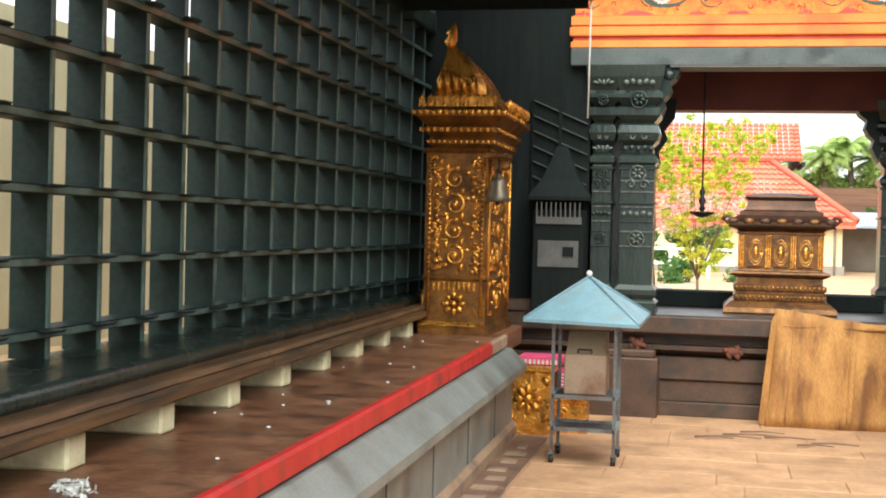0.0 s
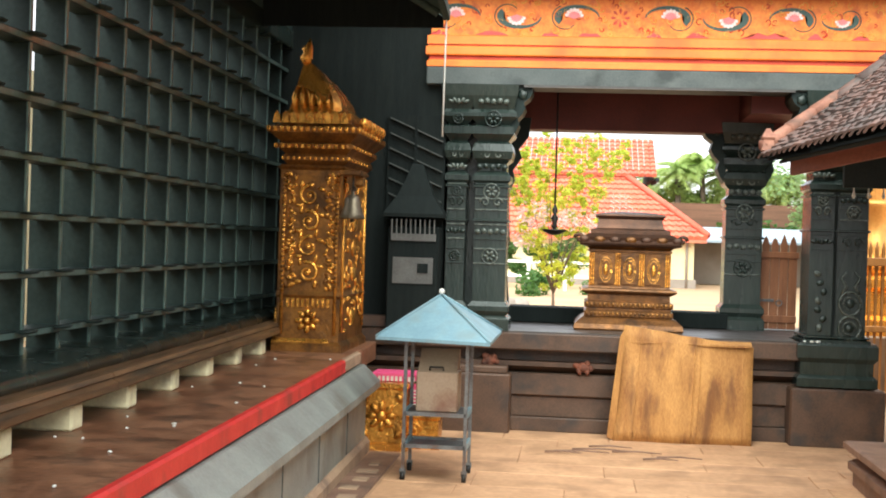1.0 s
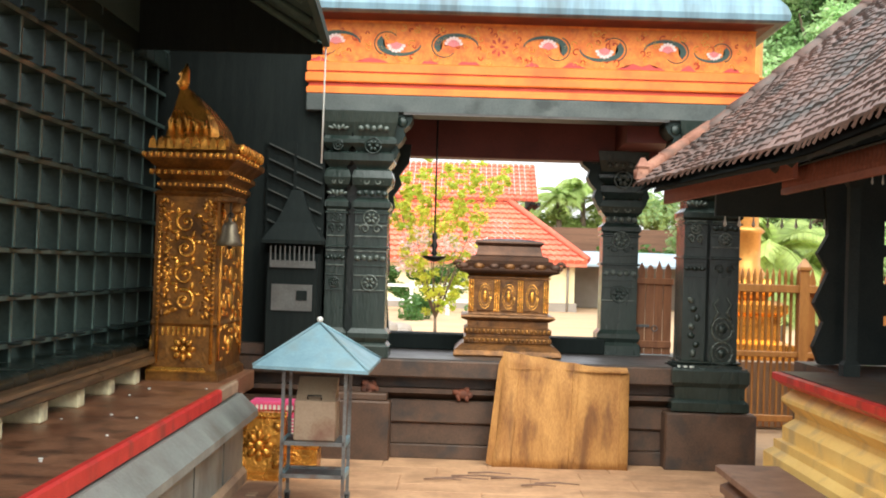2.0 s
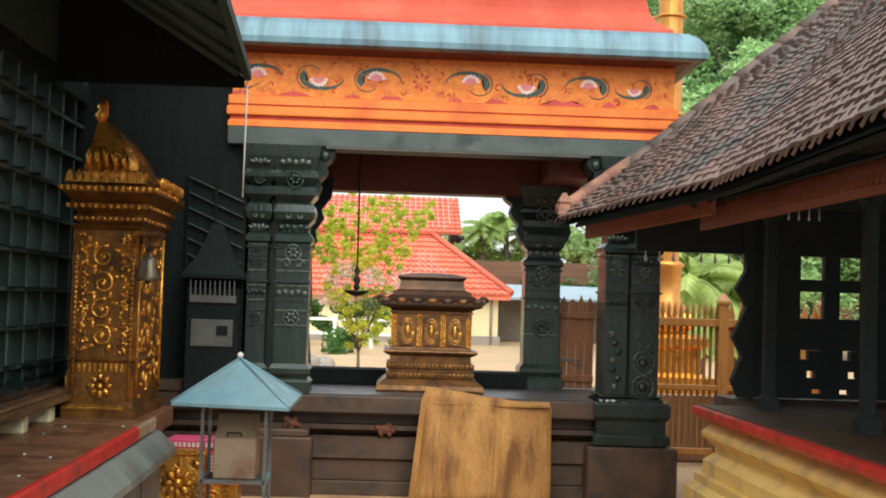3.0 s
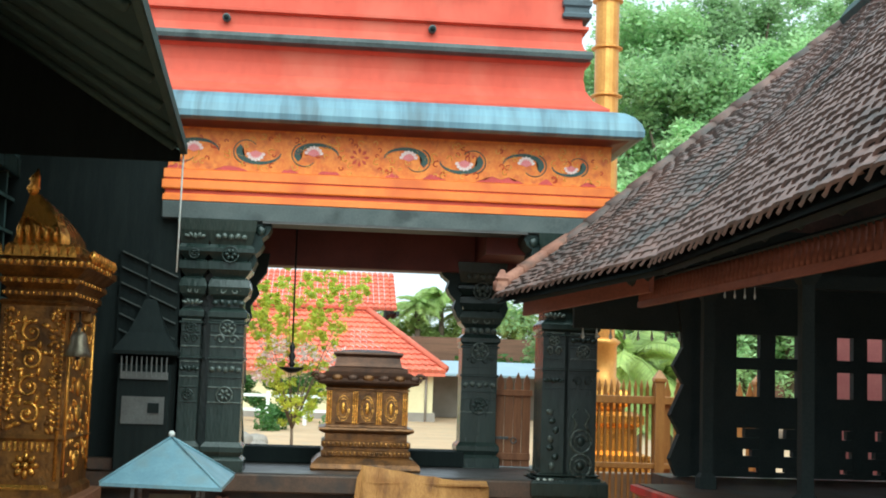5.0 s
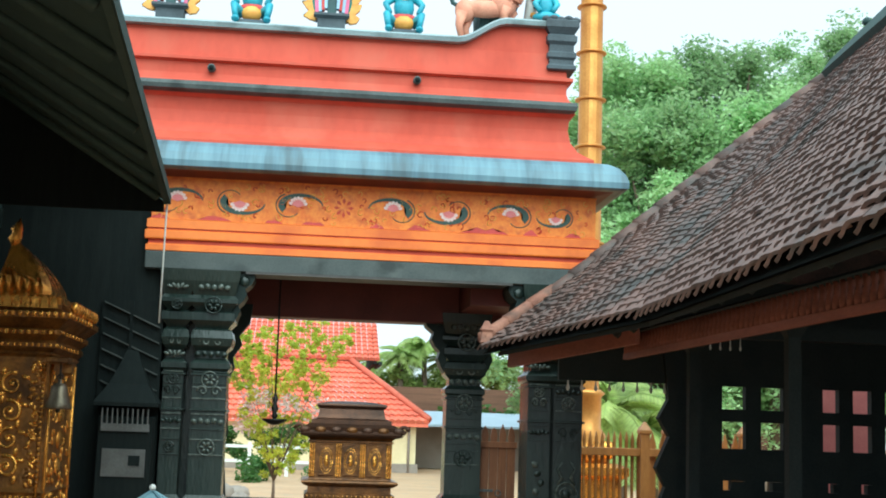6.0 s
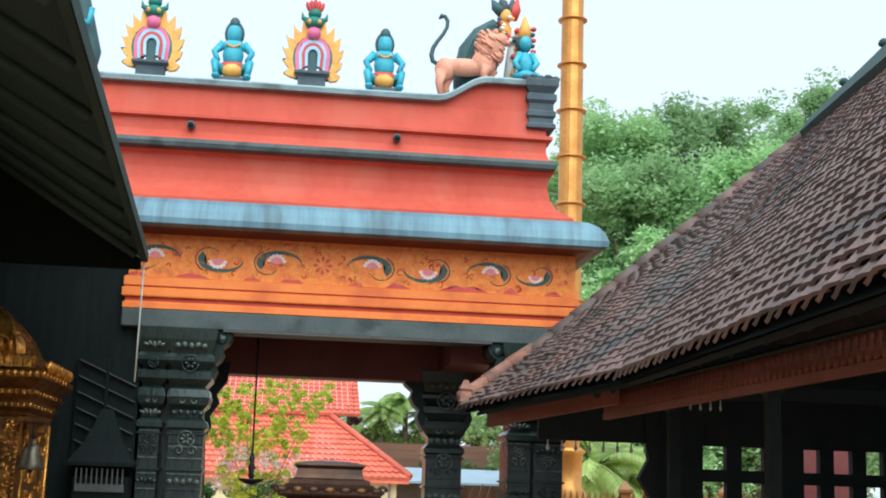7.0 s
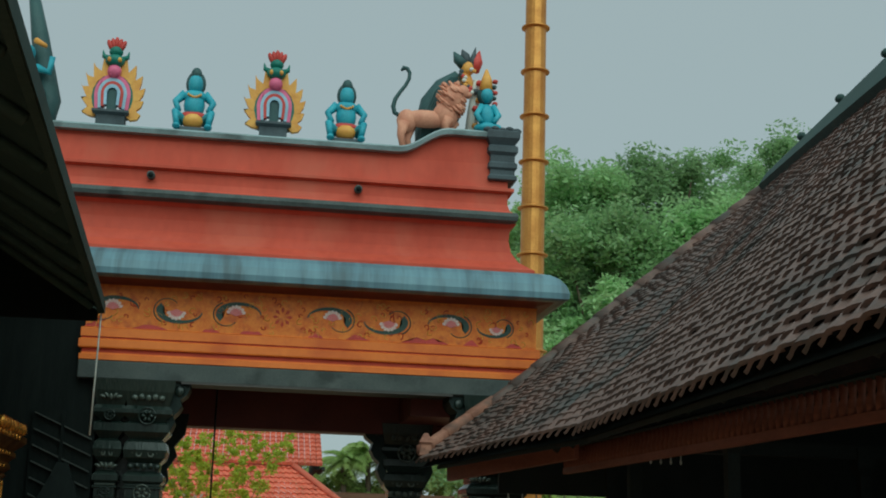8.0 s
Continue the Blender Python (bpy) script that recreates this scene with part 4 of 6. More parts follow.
def flame_arch(x, z, y=11.62):
    mats = ["st_base", "st_gold", "st_pink", "st_sky", "st_red", "st_green", "st_dark"]
    b = stack(x - .15, x + .15, y - .05, y + .12, [(0, z), (-.01, z + .01), (-.01, z + .13), (.03, z + .15), (.03, z + .17)], mi=0)
    zc = z + .30
    for i, (ro, ri, mi) in enumerate(((.215, .175, 5), (.178, .140, 2), (.142, .108, 3), (.110, .078, 4), (.080, .050, 3))):
        foot = -.13 + .012 * i
        o = [(x + ro * .92, zc + foot)] + [(x + px, zc + pz) for px, pz in arc(0, .02, ro, -10, 190, 20)] + [(x - ro * .92, zc + foot)]
        n = [(x - ri * .92, zc + foot)] + [(x + px, zc + pz) for px, pz in arc(0, .02, ri, 190, -10, 20)] + [(x + ri * .92, zc + foot)]
        plate(o + n, y - .012 * i, .07, b, mi)
    plate([(x + .045, zc - .12)] + [(x + px, zc + pz) for px, pz in arc(0, .02, .05, 0, 180, 12)] + [(x - .045, zc - .12)], y - .03, .06, b, 6)
    for k in range(13):
        a = radians(-35 + k * 250 / 12)
        if abs(k - 6) < 1:
            continue
        c, s = math.cos(a), math.sin(a)
        px, pz = x + .20 * c, zc + .20 * s
        t = (-s, c)
        L = .115 if k not in (0, 12) else .15
        up = .06
        plate([(px - t[0] * .05, pz - t[1] * .05), (px + c * L * .45 - t[0] * .052, pz + s * L * .45 - t[1] * .052), (px + c * L * .85 - t[0] * .02, pz + s * L * .85 - t[1] * .02 + up * .35), (px + c * L, pz + s * L + up), (px + c * L * .6 + t[0] * .03, pz + s * L * .6 + t[1] * .03 + up * .3), (px + c * L * .3 + t[0] * .05, pz + s * L * .3 + t[1] * .05), (px + t[0] * .05, pz + t[1] * .05)], y - .005 + .003 * (k % 2), .05, b, 1)
    blob((x, y - .02, zc + .22), (.07, .06, .06), b, 2)
    blob((x, y - .02, zc + .315), (.10, .07, .055), b, 5)
    blob((x - .05, y - .07, zc + .31), .022, b, 1)
    blob((x + .05, y - .07, zc + .31), .022, b, 1)
    for s in (-1, 1):
        tube([(x + s * .05, y, zc + .33), (x + s * .12, y, zc + .36), (x + s * .13, y, zc + .41)], [.03, .022, .004], 6, b, 5)
    blob((x, y, zc + .40), (.07, .06, .05), b, 5)
    for k in (-2, -1, 0, 1, 2):
        blob((x + k * .032, y - .01, zc + .455 + .012 * (2 - abs(k))), (.026, .03, .055), b, 4, rot=(0, k * 14, 0), seg=8)
    return solid("flame_arch_statue", b, mats, "painted flame arch ornament with monster mask and red lotus", "statue", "statues on the coping")


def dwarf(x, z, y=11.60, s=1.0):
    mats = ["st_blue", "st_dark", "st_red", "st_gold", "st_base"]
    b = stack(x - .13, x + .13, y - .08, y + .1, [(0, z), (.03, z + .02), (.02, z + .055)], mi=4)
    blob((x, y - .03, z + .12), (.11, .09, .07), b, 3)
    blob((x, y, z + .16), (.15, .09, .055), b, 2)
    blob((x, y, z + .27), (.105, .085, .12), b, 0)
    blob((x, y - .005, z + .345), (.125, .07, .06), b, 0)
    for k in (-1, 1):
        tube([(x + k * .10, y, z + .365), (x + k * .185, y - .01, z + .29), (x + k * .145, y - .07, z + .20)], [.045, .034, .028], 8, b, 0)
        tube([(x + k * .09, y - .02, z + .12), (x + k * .175, y - .09, z + .17), (x + k * .15, y - .09, z + .055)], [.05, .045, .032], 8, b, 0)
        blob((x + k * .155, y - .12, z + .05), (.04, .065, .025), b, 0)
    blob((x, y, z + .455), (.075, .075, .09), b, 0)
    blob((x, y + .035, z + .47), (.10, .07, .115), b, 1)
    blob((x, y, z + .545), (.055, .055, .06), b, 1)
    for k in range(7):
        blob((x - .06 + k * .02, y - .075, z + .345 - .022 * math.sin(k / 6 * math.pi)), .012, b, 3, seg=6)
    return solid("dwarf_statue", b, mats, "squatting blue painted plaster guardian figure on a dark base", "statue", "statues on the coping")


grown(flame_arch(-1.29, 5.225), -1.29, 5.225, 1.07)
grown(dwarf(-0.56, 5.225), -0.56, 5.225, 1.08)
grown(flame_arch(0.158, 5.225), 0.158, 5.225, 1.07)
grown(dwarf(0.815, 5.225), 0.815, 5.225, 1.08)


def lion(x, z, y=11.58):
    mats = ["st_lion", "st_dark"]
    b = blob((x + .18, y, z + .33), (.24, .075, .085), mi=0)
    blob((x + .36, y, z + .38), (.12, .095, .13), b, 0)
    blob((x + .0, y, z + .30), (.095, .08, .11), b, 0)
    for dx, dy, top, foot in ((-.03, -.05, .27, .02), (.04, .06, .27, .02), (.38, -.05, .34, .20), (.45, .06, .34, .20)):
        tube([(x + dx, y + dy, z + top), (x + dx - .025, y + dy, z + (top + foot) / 2), (x + dx, y + dy, z + foot)], [.058, .036, .028], 8, b, 0)
        blob((x + dx + .03, y + dy - .01, z + foot), (.055, .032, .022), b, 0)
    blob((x + .42, y - .01, z + .54), (.115, .10, .15), b, 0, rot=(0, 14, 0))
    rl = random.Random(2)
    for k in range(80):
        a, e = rl.uniform(0, 6.28), rl.uniform(-1.1, 1.1)
        blob((x + .41 + .115 * math.cos(a) * math.cos(e), y - .015 + .10 * math.sin(a) * math.cos(e), z + .53 + .16 * math.sin(e)), (.05, .012, .014), b, 0, rot=(0, 40, 0), seg=6)
    blob((x + .51, y - .02, z + .61), (.07, .065, .07), b, 0)
    blob((x + .565, y - .02, z + .585), (.035, .045, .03), b, 0)
    blob((x + .46, y - .06, z + .68), (.022, .015, .028), b, 0)
    tube([(x - .06, y, z + .34), (x - .115, y, z + .37), (x - .13, y, z + .43), (x - .115, y, z + .50), (x - .075, y, z + .57), (x - .025, y, z + .64), (x + .008, y, z + .71), (x + .012, y, z + .77), (x - .012, y, z + .81), (x - .045, y, z + .815), (x - .068, y, z + .785)], [.02, .022, .022, .02, .018, .017, .017, .018, .02, .024, .010], 8, b, 1)
    return solid("lion_statue", b, mats, "standing pinkish plaster lion with curled tail", "statue", "statues on the coping")


lion(1.375, 5.22)
mats = ["st_dark", "st_red", "st_gold", "st_base", "white"]
b = tube([(1.60, 11.80, 5.30), (1.60, 11.80, 5.55), (1.64, 11.80, 5.78), (1.74, 11.80, 5.95), (1.88, 11.78, 6.06)], [.11, .125, .12, .10, .07], 12, mi=0)
for k in range(9):
    tube([(1.52 + k * .022, 11.68, 5.34), (1.55 + k * .022, 11.67, 5.60), (1.64 + k * .026, 11.68, 5.86), (1.80 + k * .020, 11.69, 6.03)], [.016, .018, .014, .006], 5, b, 0)
blob((1.93, 11.76, 5.98), (.09, .09, .13), b, 2)
for k in range(14):
    blob((1.87 + .14 * ((k * .37) % 1), 11.66, 5.86 + .26 * ((k * .61) % 1)), (.026, .02, .022), b, (2, 4, 1, 3)[k % 4], seg=6)
blob((1.955, 11.73, 6.13), (.06, .06, .075), b, 2)
tube([(1.93, 11.75, 6.17), (1.86, 11.75, 6.23), (1.82, 11.75, 6.30)], [.06, .05, .006], 7, b, 0)
tube([(1.95, 11.75, 6.18), (1.93, 11.75, 6.27), (1.90, 11.75, 6.33)], [.05, .045, .006], 7, b, 3)
tube([(2.02, 11.75, 6.12), (2.05, 11.75, 6.22), (2.07, 11.75, 6.33)], [.05, .055, .006], 8, b, 1)
tube([(1.99, 11.74, 6.15), (2.01, 11.74, 6.25), (2.03, 11.74, 6.36)], [.04, .03, .004], 7, b, 3)
tube([(2.0, 11.74, 5.36), (2.02, 11.74, 5.70), (2.05, 11.74, 6.02)], [.07, .055, .04], 8, b, 4)
for k in range(6):
    blob((2.03 + .03 * (k % 2), 11.67, 5.55 + k * .085), (.035, .03, .03), b, (2, 3, 1)[k % 3], seg=6)
tube([(1.76, 11.78, 5.36), (1.80, 11.78, 5.60), (1.87, 11.76, 5.86)], [.07, .08, .09], 8, b, 3)
solid("rider_statue", b, mats, "dark cloaked plaster figure with red crown behind the lion", "statue", "statues on the coping")
mats = ["st_blue", "st_dark", "st_gold", "st_red"]
b = stack(2.02, 2.24, 11.52, 11.72, [(0, 5.42), (0, 5.46)], mi=1)
blob((2.13, 11.60, 5.62), (.085, .07, .13), b, 0, rot=(0, -8, 0))
blob((2.14, 11.57, 5.50), (.14, .09, .055), b, 0)
tube([(2.08, 11.58, 5.72), (2.02, 11.54, 5.62), (2.06, 11.5, 5.54)], [.035, .03, .026], 7, b, 0)
tube([(2.18, 11.58, 5.72), (2.23, 11.54, 5.62), (2.18, 11.5, 5.54)], [.035, .03, .026], 7, b, 0)
blob((2.125, 11.59, 5.83), (.06, .06, .075), b, 0)
blob((2.115, 11.63, 5.84), (.08, .06, .10), b, 1)
tube([(2.12, 11.62, 5.88), (2.125, 11.62, 6.0), (2.12, 11.62, 6.10)], [.07, .05, .01], 8, b, 2)
for k in range(6):
    blob((2.19 + .012 * (k % 2), 11.6, 5.70 + k * .055), (.03, .03, .022), b, 3 if k % 2 else 1, seg=6)
solid("seated_statue", b, mats, "small seated blue plaster figure with tall crown", "statue", "statues on the coping")
mats = ["st_blue", "st_dark", "st_gold"]
b = blob((-1.92, 11.62, 5.68), (.10, .08, .14), mi=0)
tube([(-1.84, 11.6, 5.76), (-1.72, 11.58, 5.72), (-1.70, 11.56, 5.86)], [.04, .032, .026], 7, b, 0)
tube([(-1.86, 11.55, 6.0), (-1.76, 11.52, 5.94)], [.03, .02], 6, b, 2)
blob((-1.93, 11.62, 5.9), (.07, .07, .08), b, 0)
tube([(-1.80, 11.75, 5.2), (-1.72, 11.75, 5.5), (-1.86, 11.75, 6.1), (-1.95, 11.75, 6.5)], [.12, .10, .08, .05], 8, b, 1)
stack(-2.1, -1.75, 11.5, 11.8, [(0, 5.22), (0, 5.56)], b, 1)
flute = solid("flute_statue", b, mats, "blue plaster figure beside a dark trunk at the roof edge", "statue", "statues on the coping")
flute.location.x = -.13

# ---- gilded altar on the platform ----
al = thing("gilded_altar", (0.51, 12.0, 0.862), "dark gilded stepped altar stone with carved panels", "altar")
ax0, ax1, ay0, ay1 = 0.20, 0.80, 11.66, 12.2
part("base", stack(ax0, ax1, ay0, ay1, [(.17, .862), (.18, .88), (.17, .92), (.12, .965), (.09, .98)]), "patina_gold", al)
part("lower_moulding", stack(ax0, ax1, ay0, ay1, [(.08, .98), (.09, .99), (.09, 1.03), (.07, 1.04), (.07, 1.06), (.09, 1.07), (.09, 1.11), (.06, 1.12), (.06, 1.18)]), "patina_gold", al)
part("waist", stack(ax0, ax1, ay0, ay1, [(.07, 1.18), (.11, 1.20), (.12, 1.215), (.11, 1.23), (.06, 1.24)]), "patina_gold", al)
part("body", stack(ax0, ax1, ay0, ay1, [(.06, 1.24), (.055, 1.25), (.055, 1.555), (.07, 1.56), (.07, 1.575), (.055, 1.58), (.08, 1.60)]), "patina_gold", al)
part("cornice", stack(ax0, ax1, ay0, ay1, [(.08, 1.60), (.14, 1.615), (.15, 1.63), (.12, 1.64), (.10, 1.66), (.11, 1.69), (.07, 1.72)]), "dark_copper", al)
part("cap", stack(ax0, ax1, ay0, ay1, [(.05, 1.72), (.05, 1.755), (.0, 1.77), (-.01, 1.80), (-.02, 1.85), (.01, 1.88), (.005, 1.895), (-.10, 1.915), (-.22, 1.925)]), "dark_copper", al)
yf = ay0 - .055
for x in (0.29, 0.50, 0.71):
    fr = part("carved_panel", stack(x - .06, x + .06, yf - .012, yf, [(0, 1.27), (.006, 1.275), (.006, 1.535), (0, 1.54)]), "patina_gold", al)
    part("figure_boss", blob((x, yf - .016, 1.40), (.022, .012, .055), seg=9), "gold", fr, smooth=True)
    for rr in (.042, .055):
        part("oval_rim", tube([(x + rr * math.cos(a * math.pi / 9), yf - .014, 1.40 + rr * 2.0 * math.sin(a * math.pi / 9)) for a in range(19)], .006, 5), "gold", fr)
for x in (0.165, 0.395, 0.605, 0.835):
    for d in (-.018, 0, .018):
        part("reed", box(x + d - .006, x + d + .006, yf - .014, yf, 1.26, 1.55, .003), "gold", al)
for k in range(7):
    part("scroll_boss", blob((0.09 + k * .137, ay0 - .105, 1.665), (.052, .016, .032), seg=9), "patina_gold" if k % 2 else "dark_copper", al, smooth=True)
for x in (0.05, 0.95):
    part("corner_curl", tube([(x + (x - .5) * .1 * math.cos(t * .6) * (1 - t / 14), ay0 - .10, 1.67 + .045 * (1 - t / 14) * math.sin(t * .6)) for t in range(12)], .016, 6), "dark_copper", al, smooth=True)
for k in range(20):
    part("lotus_tooth", blob((0.135 + k * .0385, ay0 - .085, 1.09), (.017, .012, .024), seg=6), "old_gold", al, smooth=True)
    part("lotus_tooth", blob((0.135 + k * .0385, ay0 - .085, 1.01), (.017, .012, .020), seg=6), "old_gold", al, smooth=True)

hl = thing("hanging_lamp", (-0.18, 11.8, 1.70), "black iron oil lamp hung on a long chain", "lamp")
part("chain", tube([(-0.18, 11.8, 1.95), (-0.185, 11.8, 3.1)], .009, 5), "iron", hl)
part("stem", lathe(-0.18, 11.8, [(.012, 1.74), (.03, 1.77), (.018, 1.80), (.034, 1.84), (.016, 1.88), (.026, 1.92), (.008, 1.97)], 10), "iron", hl, smooth=True)
part("bowl", lathe(-0.18, 11.8, [(.01, 1.69), (.05, 1.70), (.10, 1.725), (.115, 1.745), (.08, 1.74), (.02, 1.74)], 16), "iron", hl, smooth=True)

# ---- folded cardboard leaning on the platform ----
cb = thing("cardboard_box", (0.95, 10.8, 0.0), "large flattened brown cardboard carton leaning on the platform", "carton")
b = bmesh.new()
rc = random.Random(3)
A = [(0.375, 10.76, 0.0), (1.50, 10.80, 0.0), (1.515, 10.97, 0.80), (0.45, 10.95, 0.955)]
nx, nz = 14, 10
front, back = [], []
for j in range(nz + 1):
    for i in range(nx + 1):
        u, v = i / nx, j / nz
        p = (Vector(A[0]) * (1 - u) + Vector(A[1]) * u) * (1 - v) + (Vector(A[3]) * (1 - u) + Vector(A[2]) * u) * v
        bulge = -.02 * math.sin(u * math.pi) * math.sin(v * math.pi) + .016 * math.sin(u * 9 + v * 4) * math.sin(v * 5 + 1) + rc.uniform(-.004, .004)
        q = p + Vector((0, bulge, rc.uniform(-.006, .006) if v in (0, 1) and j else 0))
        front.append(b.verts.new(q))
        back.append(b.verts.new(q + Vector((0, .055, 0))))
W = nx + 1
for j in range(nz):
    for i in range(nx):
        k = j * W + i
        b.faces.new((front[k], front[k + 1], front[k + W + 1], front[k + W]))
        b.faces.new((back[k], back[k + W], back[k + W + 1], back[k + 1]))
edge = [i for i in range(W)] + [j * W + nx for j in range(1, nz + 1)] + [nz * W + i for i in range(nx - 1, -1, -1)] + [j * W for j in range(nz - 1, 0, -1)]
for s in range(len(edge)):
    k, m2 = edge[s], edge[(s + 1) % len(edge)]
    b.faces.new((front[k], back[k], back[m2], front[m2]))
part("carton", b, "card", cb, smooth=True)
for u, thick in ((.14, .005), (.56, .008), (.60, .005), (.93, .005)):
    pts = []
    for k in range(9):
        v = k / 8
        p = (Vector(A[0]) * (1 - u) + Vector(A[1]) * u) * (1 - v) + (Vector(A[3]) * (1 - u) + Vector(A[2]) * u) * v
        pts.append(p + Vector((0, -.02 * math.sin(u * math.pi) * math.sin(v * math.pi) + .016 * math.sin(u * 9 + v * 4) * math.sin(v * 5 + 1) - .001, 0)))
    part("crease", tube(pts, thick, 5), "card", cb)
part("side_flap", plate([(0.325, 0.03), (0.385, 0.005), (0.455, 0.955), (0.41, 0.86)], 10.80, .012), "card", cb, "bent side flap")
part("top_flap", extrude_x(0.46, 1.50, [(10.93, .80), (11.03, .83), (11.03, .842), (10.93, .815)]), "card", cb)

# ---- dark recess beside the gateway ----
# boards and cabinet coloured near-black to carry the shade of the recess
hd = thing("head_boarding", (-2.0, 11.0, 3.0), "black boarding added beside the gateway in place of deep shade", "boarding", kind="structure")
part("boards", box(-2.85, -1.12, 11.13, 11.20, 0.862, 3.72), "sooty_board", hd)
rec = thing("recess_wall", (-1.8, 11.6, .86), "black boards standing in for the shaded recess between ledge and gateway", "wall", kind="structure")
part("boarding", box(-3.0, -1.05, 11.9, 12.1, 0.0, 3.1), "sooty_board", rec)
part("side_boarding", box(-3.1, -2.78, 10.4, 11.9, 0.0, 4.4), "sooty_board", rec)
lv = thing("louvre_panel", (-1.35, 11.1, 1.8), "slanting louvre panel, its pale worn slats darkened for the shaded recess", "louvre")
part("frame", box(-1.62, -1.12, 11.09, 11.128, 1.78, 2.68), "sooty_board", lv)
for k in range(6):
    z = 1.90 + k * .13
    part("slat", extrude_y(11.06, 11.09, [(-1.60, z + .10), (-1.60, z + .112), (-1.14, z - .088), (-1.14, z - .10)]), "sooty_slat", lv)
part("stile", box(-1.385, -1.36, 11.055, 11.06, 1.78, 2.68), "sooty_board", lv)
cab = thing("shrine_cabinet", (-1.33, 10.9, .862), "small cabinet with pointed hood and glazed front, shade put into its black", "cabinet")
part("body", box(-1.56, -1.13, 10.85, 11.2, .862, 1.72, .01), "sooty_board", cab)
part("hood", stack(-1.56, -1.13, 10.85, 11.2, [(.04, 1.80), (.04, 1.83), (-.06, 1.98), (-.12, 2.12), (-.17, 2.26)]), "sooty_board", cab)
part("pane", box(-1.51, -1.17, 10.838, 10.848, 1.24, 1.46), "glass_dark", cab)
part("pane_bar", box(-1.30, -1.21, 10.828, 10.838, 1.33, 1.41), "sooty_board", cab)
part("pale_rail", box(-1.53, -1.15, 10.83, 10.845, 1.60, 1.66), "glass_dark", cab)
for k in range(10):
    part("grille_bar", box(-1.53 + k * .04, -1.52 + k * .04, 10.825, 10.84, 1.62, 1.78), "glass_dark", cab)

# ---- gate doors and fence beyond ----
gd = thing("wooden_gate_leaf", (1.87, 12.6, .862), "brown plank gate leaf with pointed tops, standing open", "gate")
for k in range(5):
    x = 1.692 + k * .085
    part("plank", box(x, x + .080, 12.60 + .004 * (k % 2), 12.635, .87, 1.58, .004), "door_wood", gd)
    part("spear_top", plate([(x + .012, 1.60), (x + .068, 1.60), (x + .074, 1.66), (x + .060, 1.72), (x + .040, 1.775 - .02 * (k % 3)), (x + .020, 1.72), (x + .006, 1.66)], 12.603, .03), "door_wood", gd)
part("rail", box(1.67, 2.125, 12.575, 12.64, 1.545, 1.605, .006), "door_wood", gd)
part("rail", box(1.68, 2.115, 12.58, 12.60, .93, 1.0, .006), "door_wood", gd)
part("latch", box(1.72, 1.90, 12.575, 12.598, 1.13, 1.155), "steel", gd)
part("latch_ring", tube([(1.95 + .028 * math.cos(a * .7), 12.585, 1.12 + .028 * math.sin(a * .7)) for a in range(10)], .006, 5), "steel", gd)
fe = thing("picket_fence", (3.6, 14, 0), "varnished picket fence with spear tops beside the gate", "fence")
for k in range(18):
    x = 2.55 + k * .066
    part("picket", plate([(x, .05), (x + .020, .05), (x + .020, 1.64), (x + .026, 1.68), (x + .010, 1.75), (x - .006, 1.68), (x, 1.64)], 14.0, .02), "fence", fe)
for k in range(9):
    x = 3.80 + k * .115
    part("board", plate([(x, .05), (x + .075, .05), (x + .075, 1.62), (x + .0375, 1.76), (x, 1.62)], 14.0, .025), "fence", fe)
for z, hgt in ((0.11, .07), (0.80, .06), (1.49, .085)):
    part("rail", box(2.5, 4.9, 13.95, 14.0, z, z + hgt, .006), "fence", fe)
for x in (2.5, 3.74, 4.01, 4.85):
    part("post", stack(x - .05, x + .05, 13.93, 14.03, [(0, 0), (0, 1.72), (.015, 1.74), (.015, 1.77), (-.04, 1.86)]), "fence", fe)

solid("yard_dwarf_wall", box(2.5, 9, 14.35, 14.55, 0, .72, .01), "tan_stone", "low brown stone wall behind the picket fence", "wall", kind="structure")
for k in range(4):
    solid("rubble", blob((1.93 + k * .034 + .02 * (k % 3), 10.985 - .012 * (k % 2), .872), (.014 + .006 * (k % 3), .014, .010), seg=6), "white", "pale chip of plaster on the pillar base", "rubble", "plaster chips on the pillar base")

# ---- flagstaff ----
fp = thing("flagstaff", (3.74, 17.0, 0), "tall ringed gilded temple flagstaff", "flagstaff")
part("base", stack(3.34, 4.14, 16.6, 17.4, [(.25, 0), (.25, .5), (.15, .55), (.15, .8), (.0, .85), (.0, 1.15), (.08, 1.2), (.08, 1.3), (-.02, 1.35)]), "gold", fp)
part("lotus", lathe(3.74, 17, [(.30, 1.35), (.36, 1.45), (.24, 1.6), (.28, 1.7), (.21, 1.8), (.21, 2.2), (.26, 2.25), (.20, 2.3)], 24), "pole_gold", fp, smooth=True)
for k in range(11):
    z = 2.3 + k * .655
    r = .178 - .0032 * k
    part("sleeve", lathe(3.74, 17, [(r, z), (r, z + .60), (r + .015, z + .605), (r + .05, z + .615), (r + .05, z + .63), (r + .015, z + .64), (r, z + .655)], 20), "pole_gold", fp)
for k in range(14):
    a = k * math.pi / 7
    part("lotus_leaf", blob((3.74 + .34 * math.cos(a), 17 + .34 * math.sin(a), 1.52), (.06, .06, .12), seg=7), "gold", fp, smooth=True)

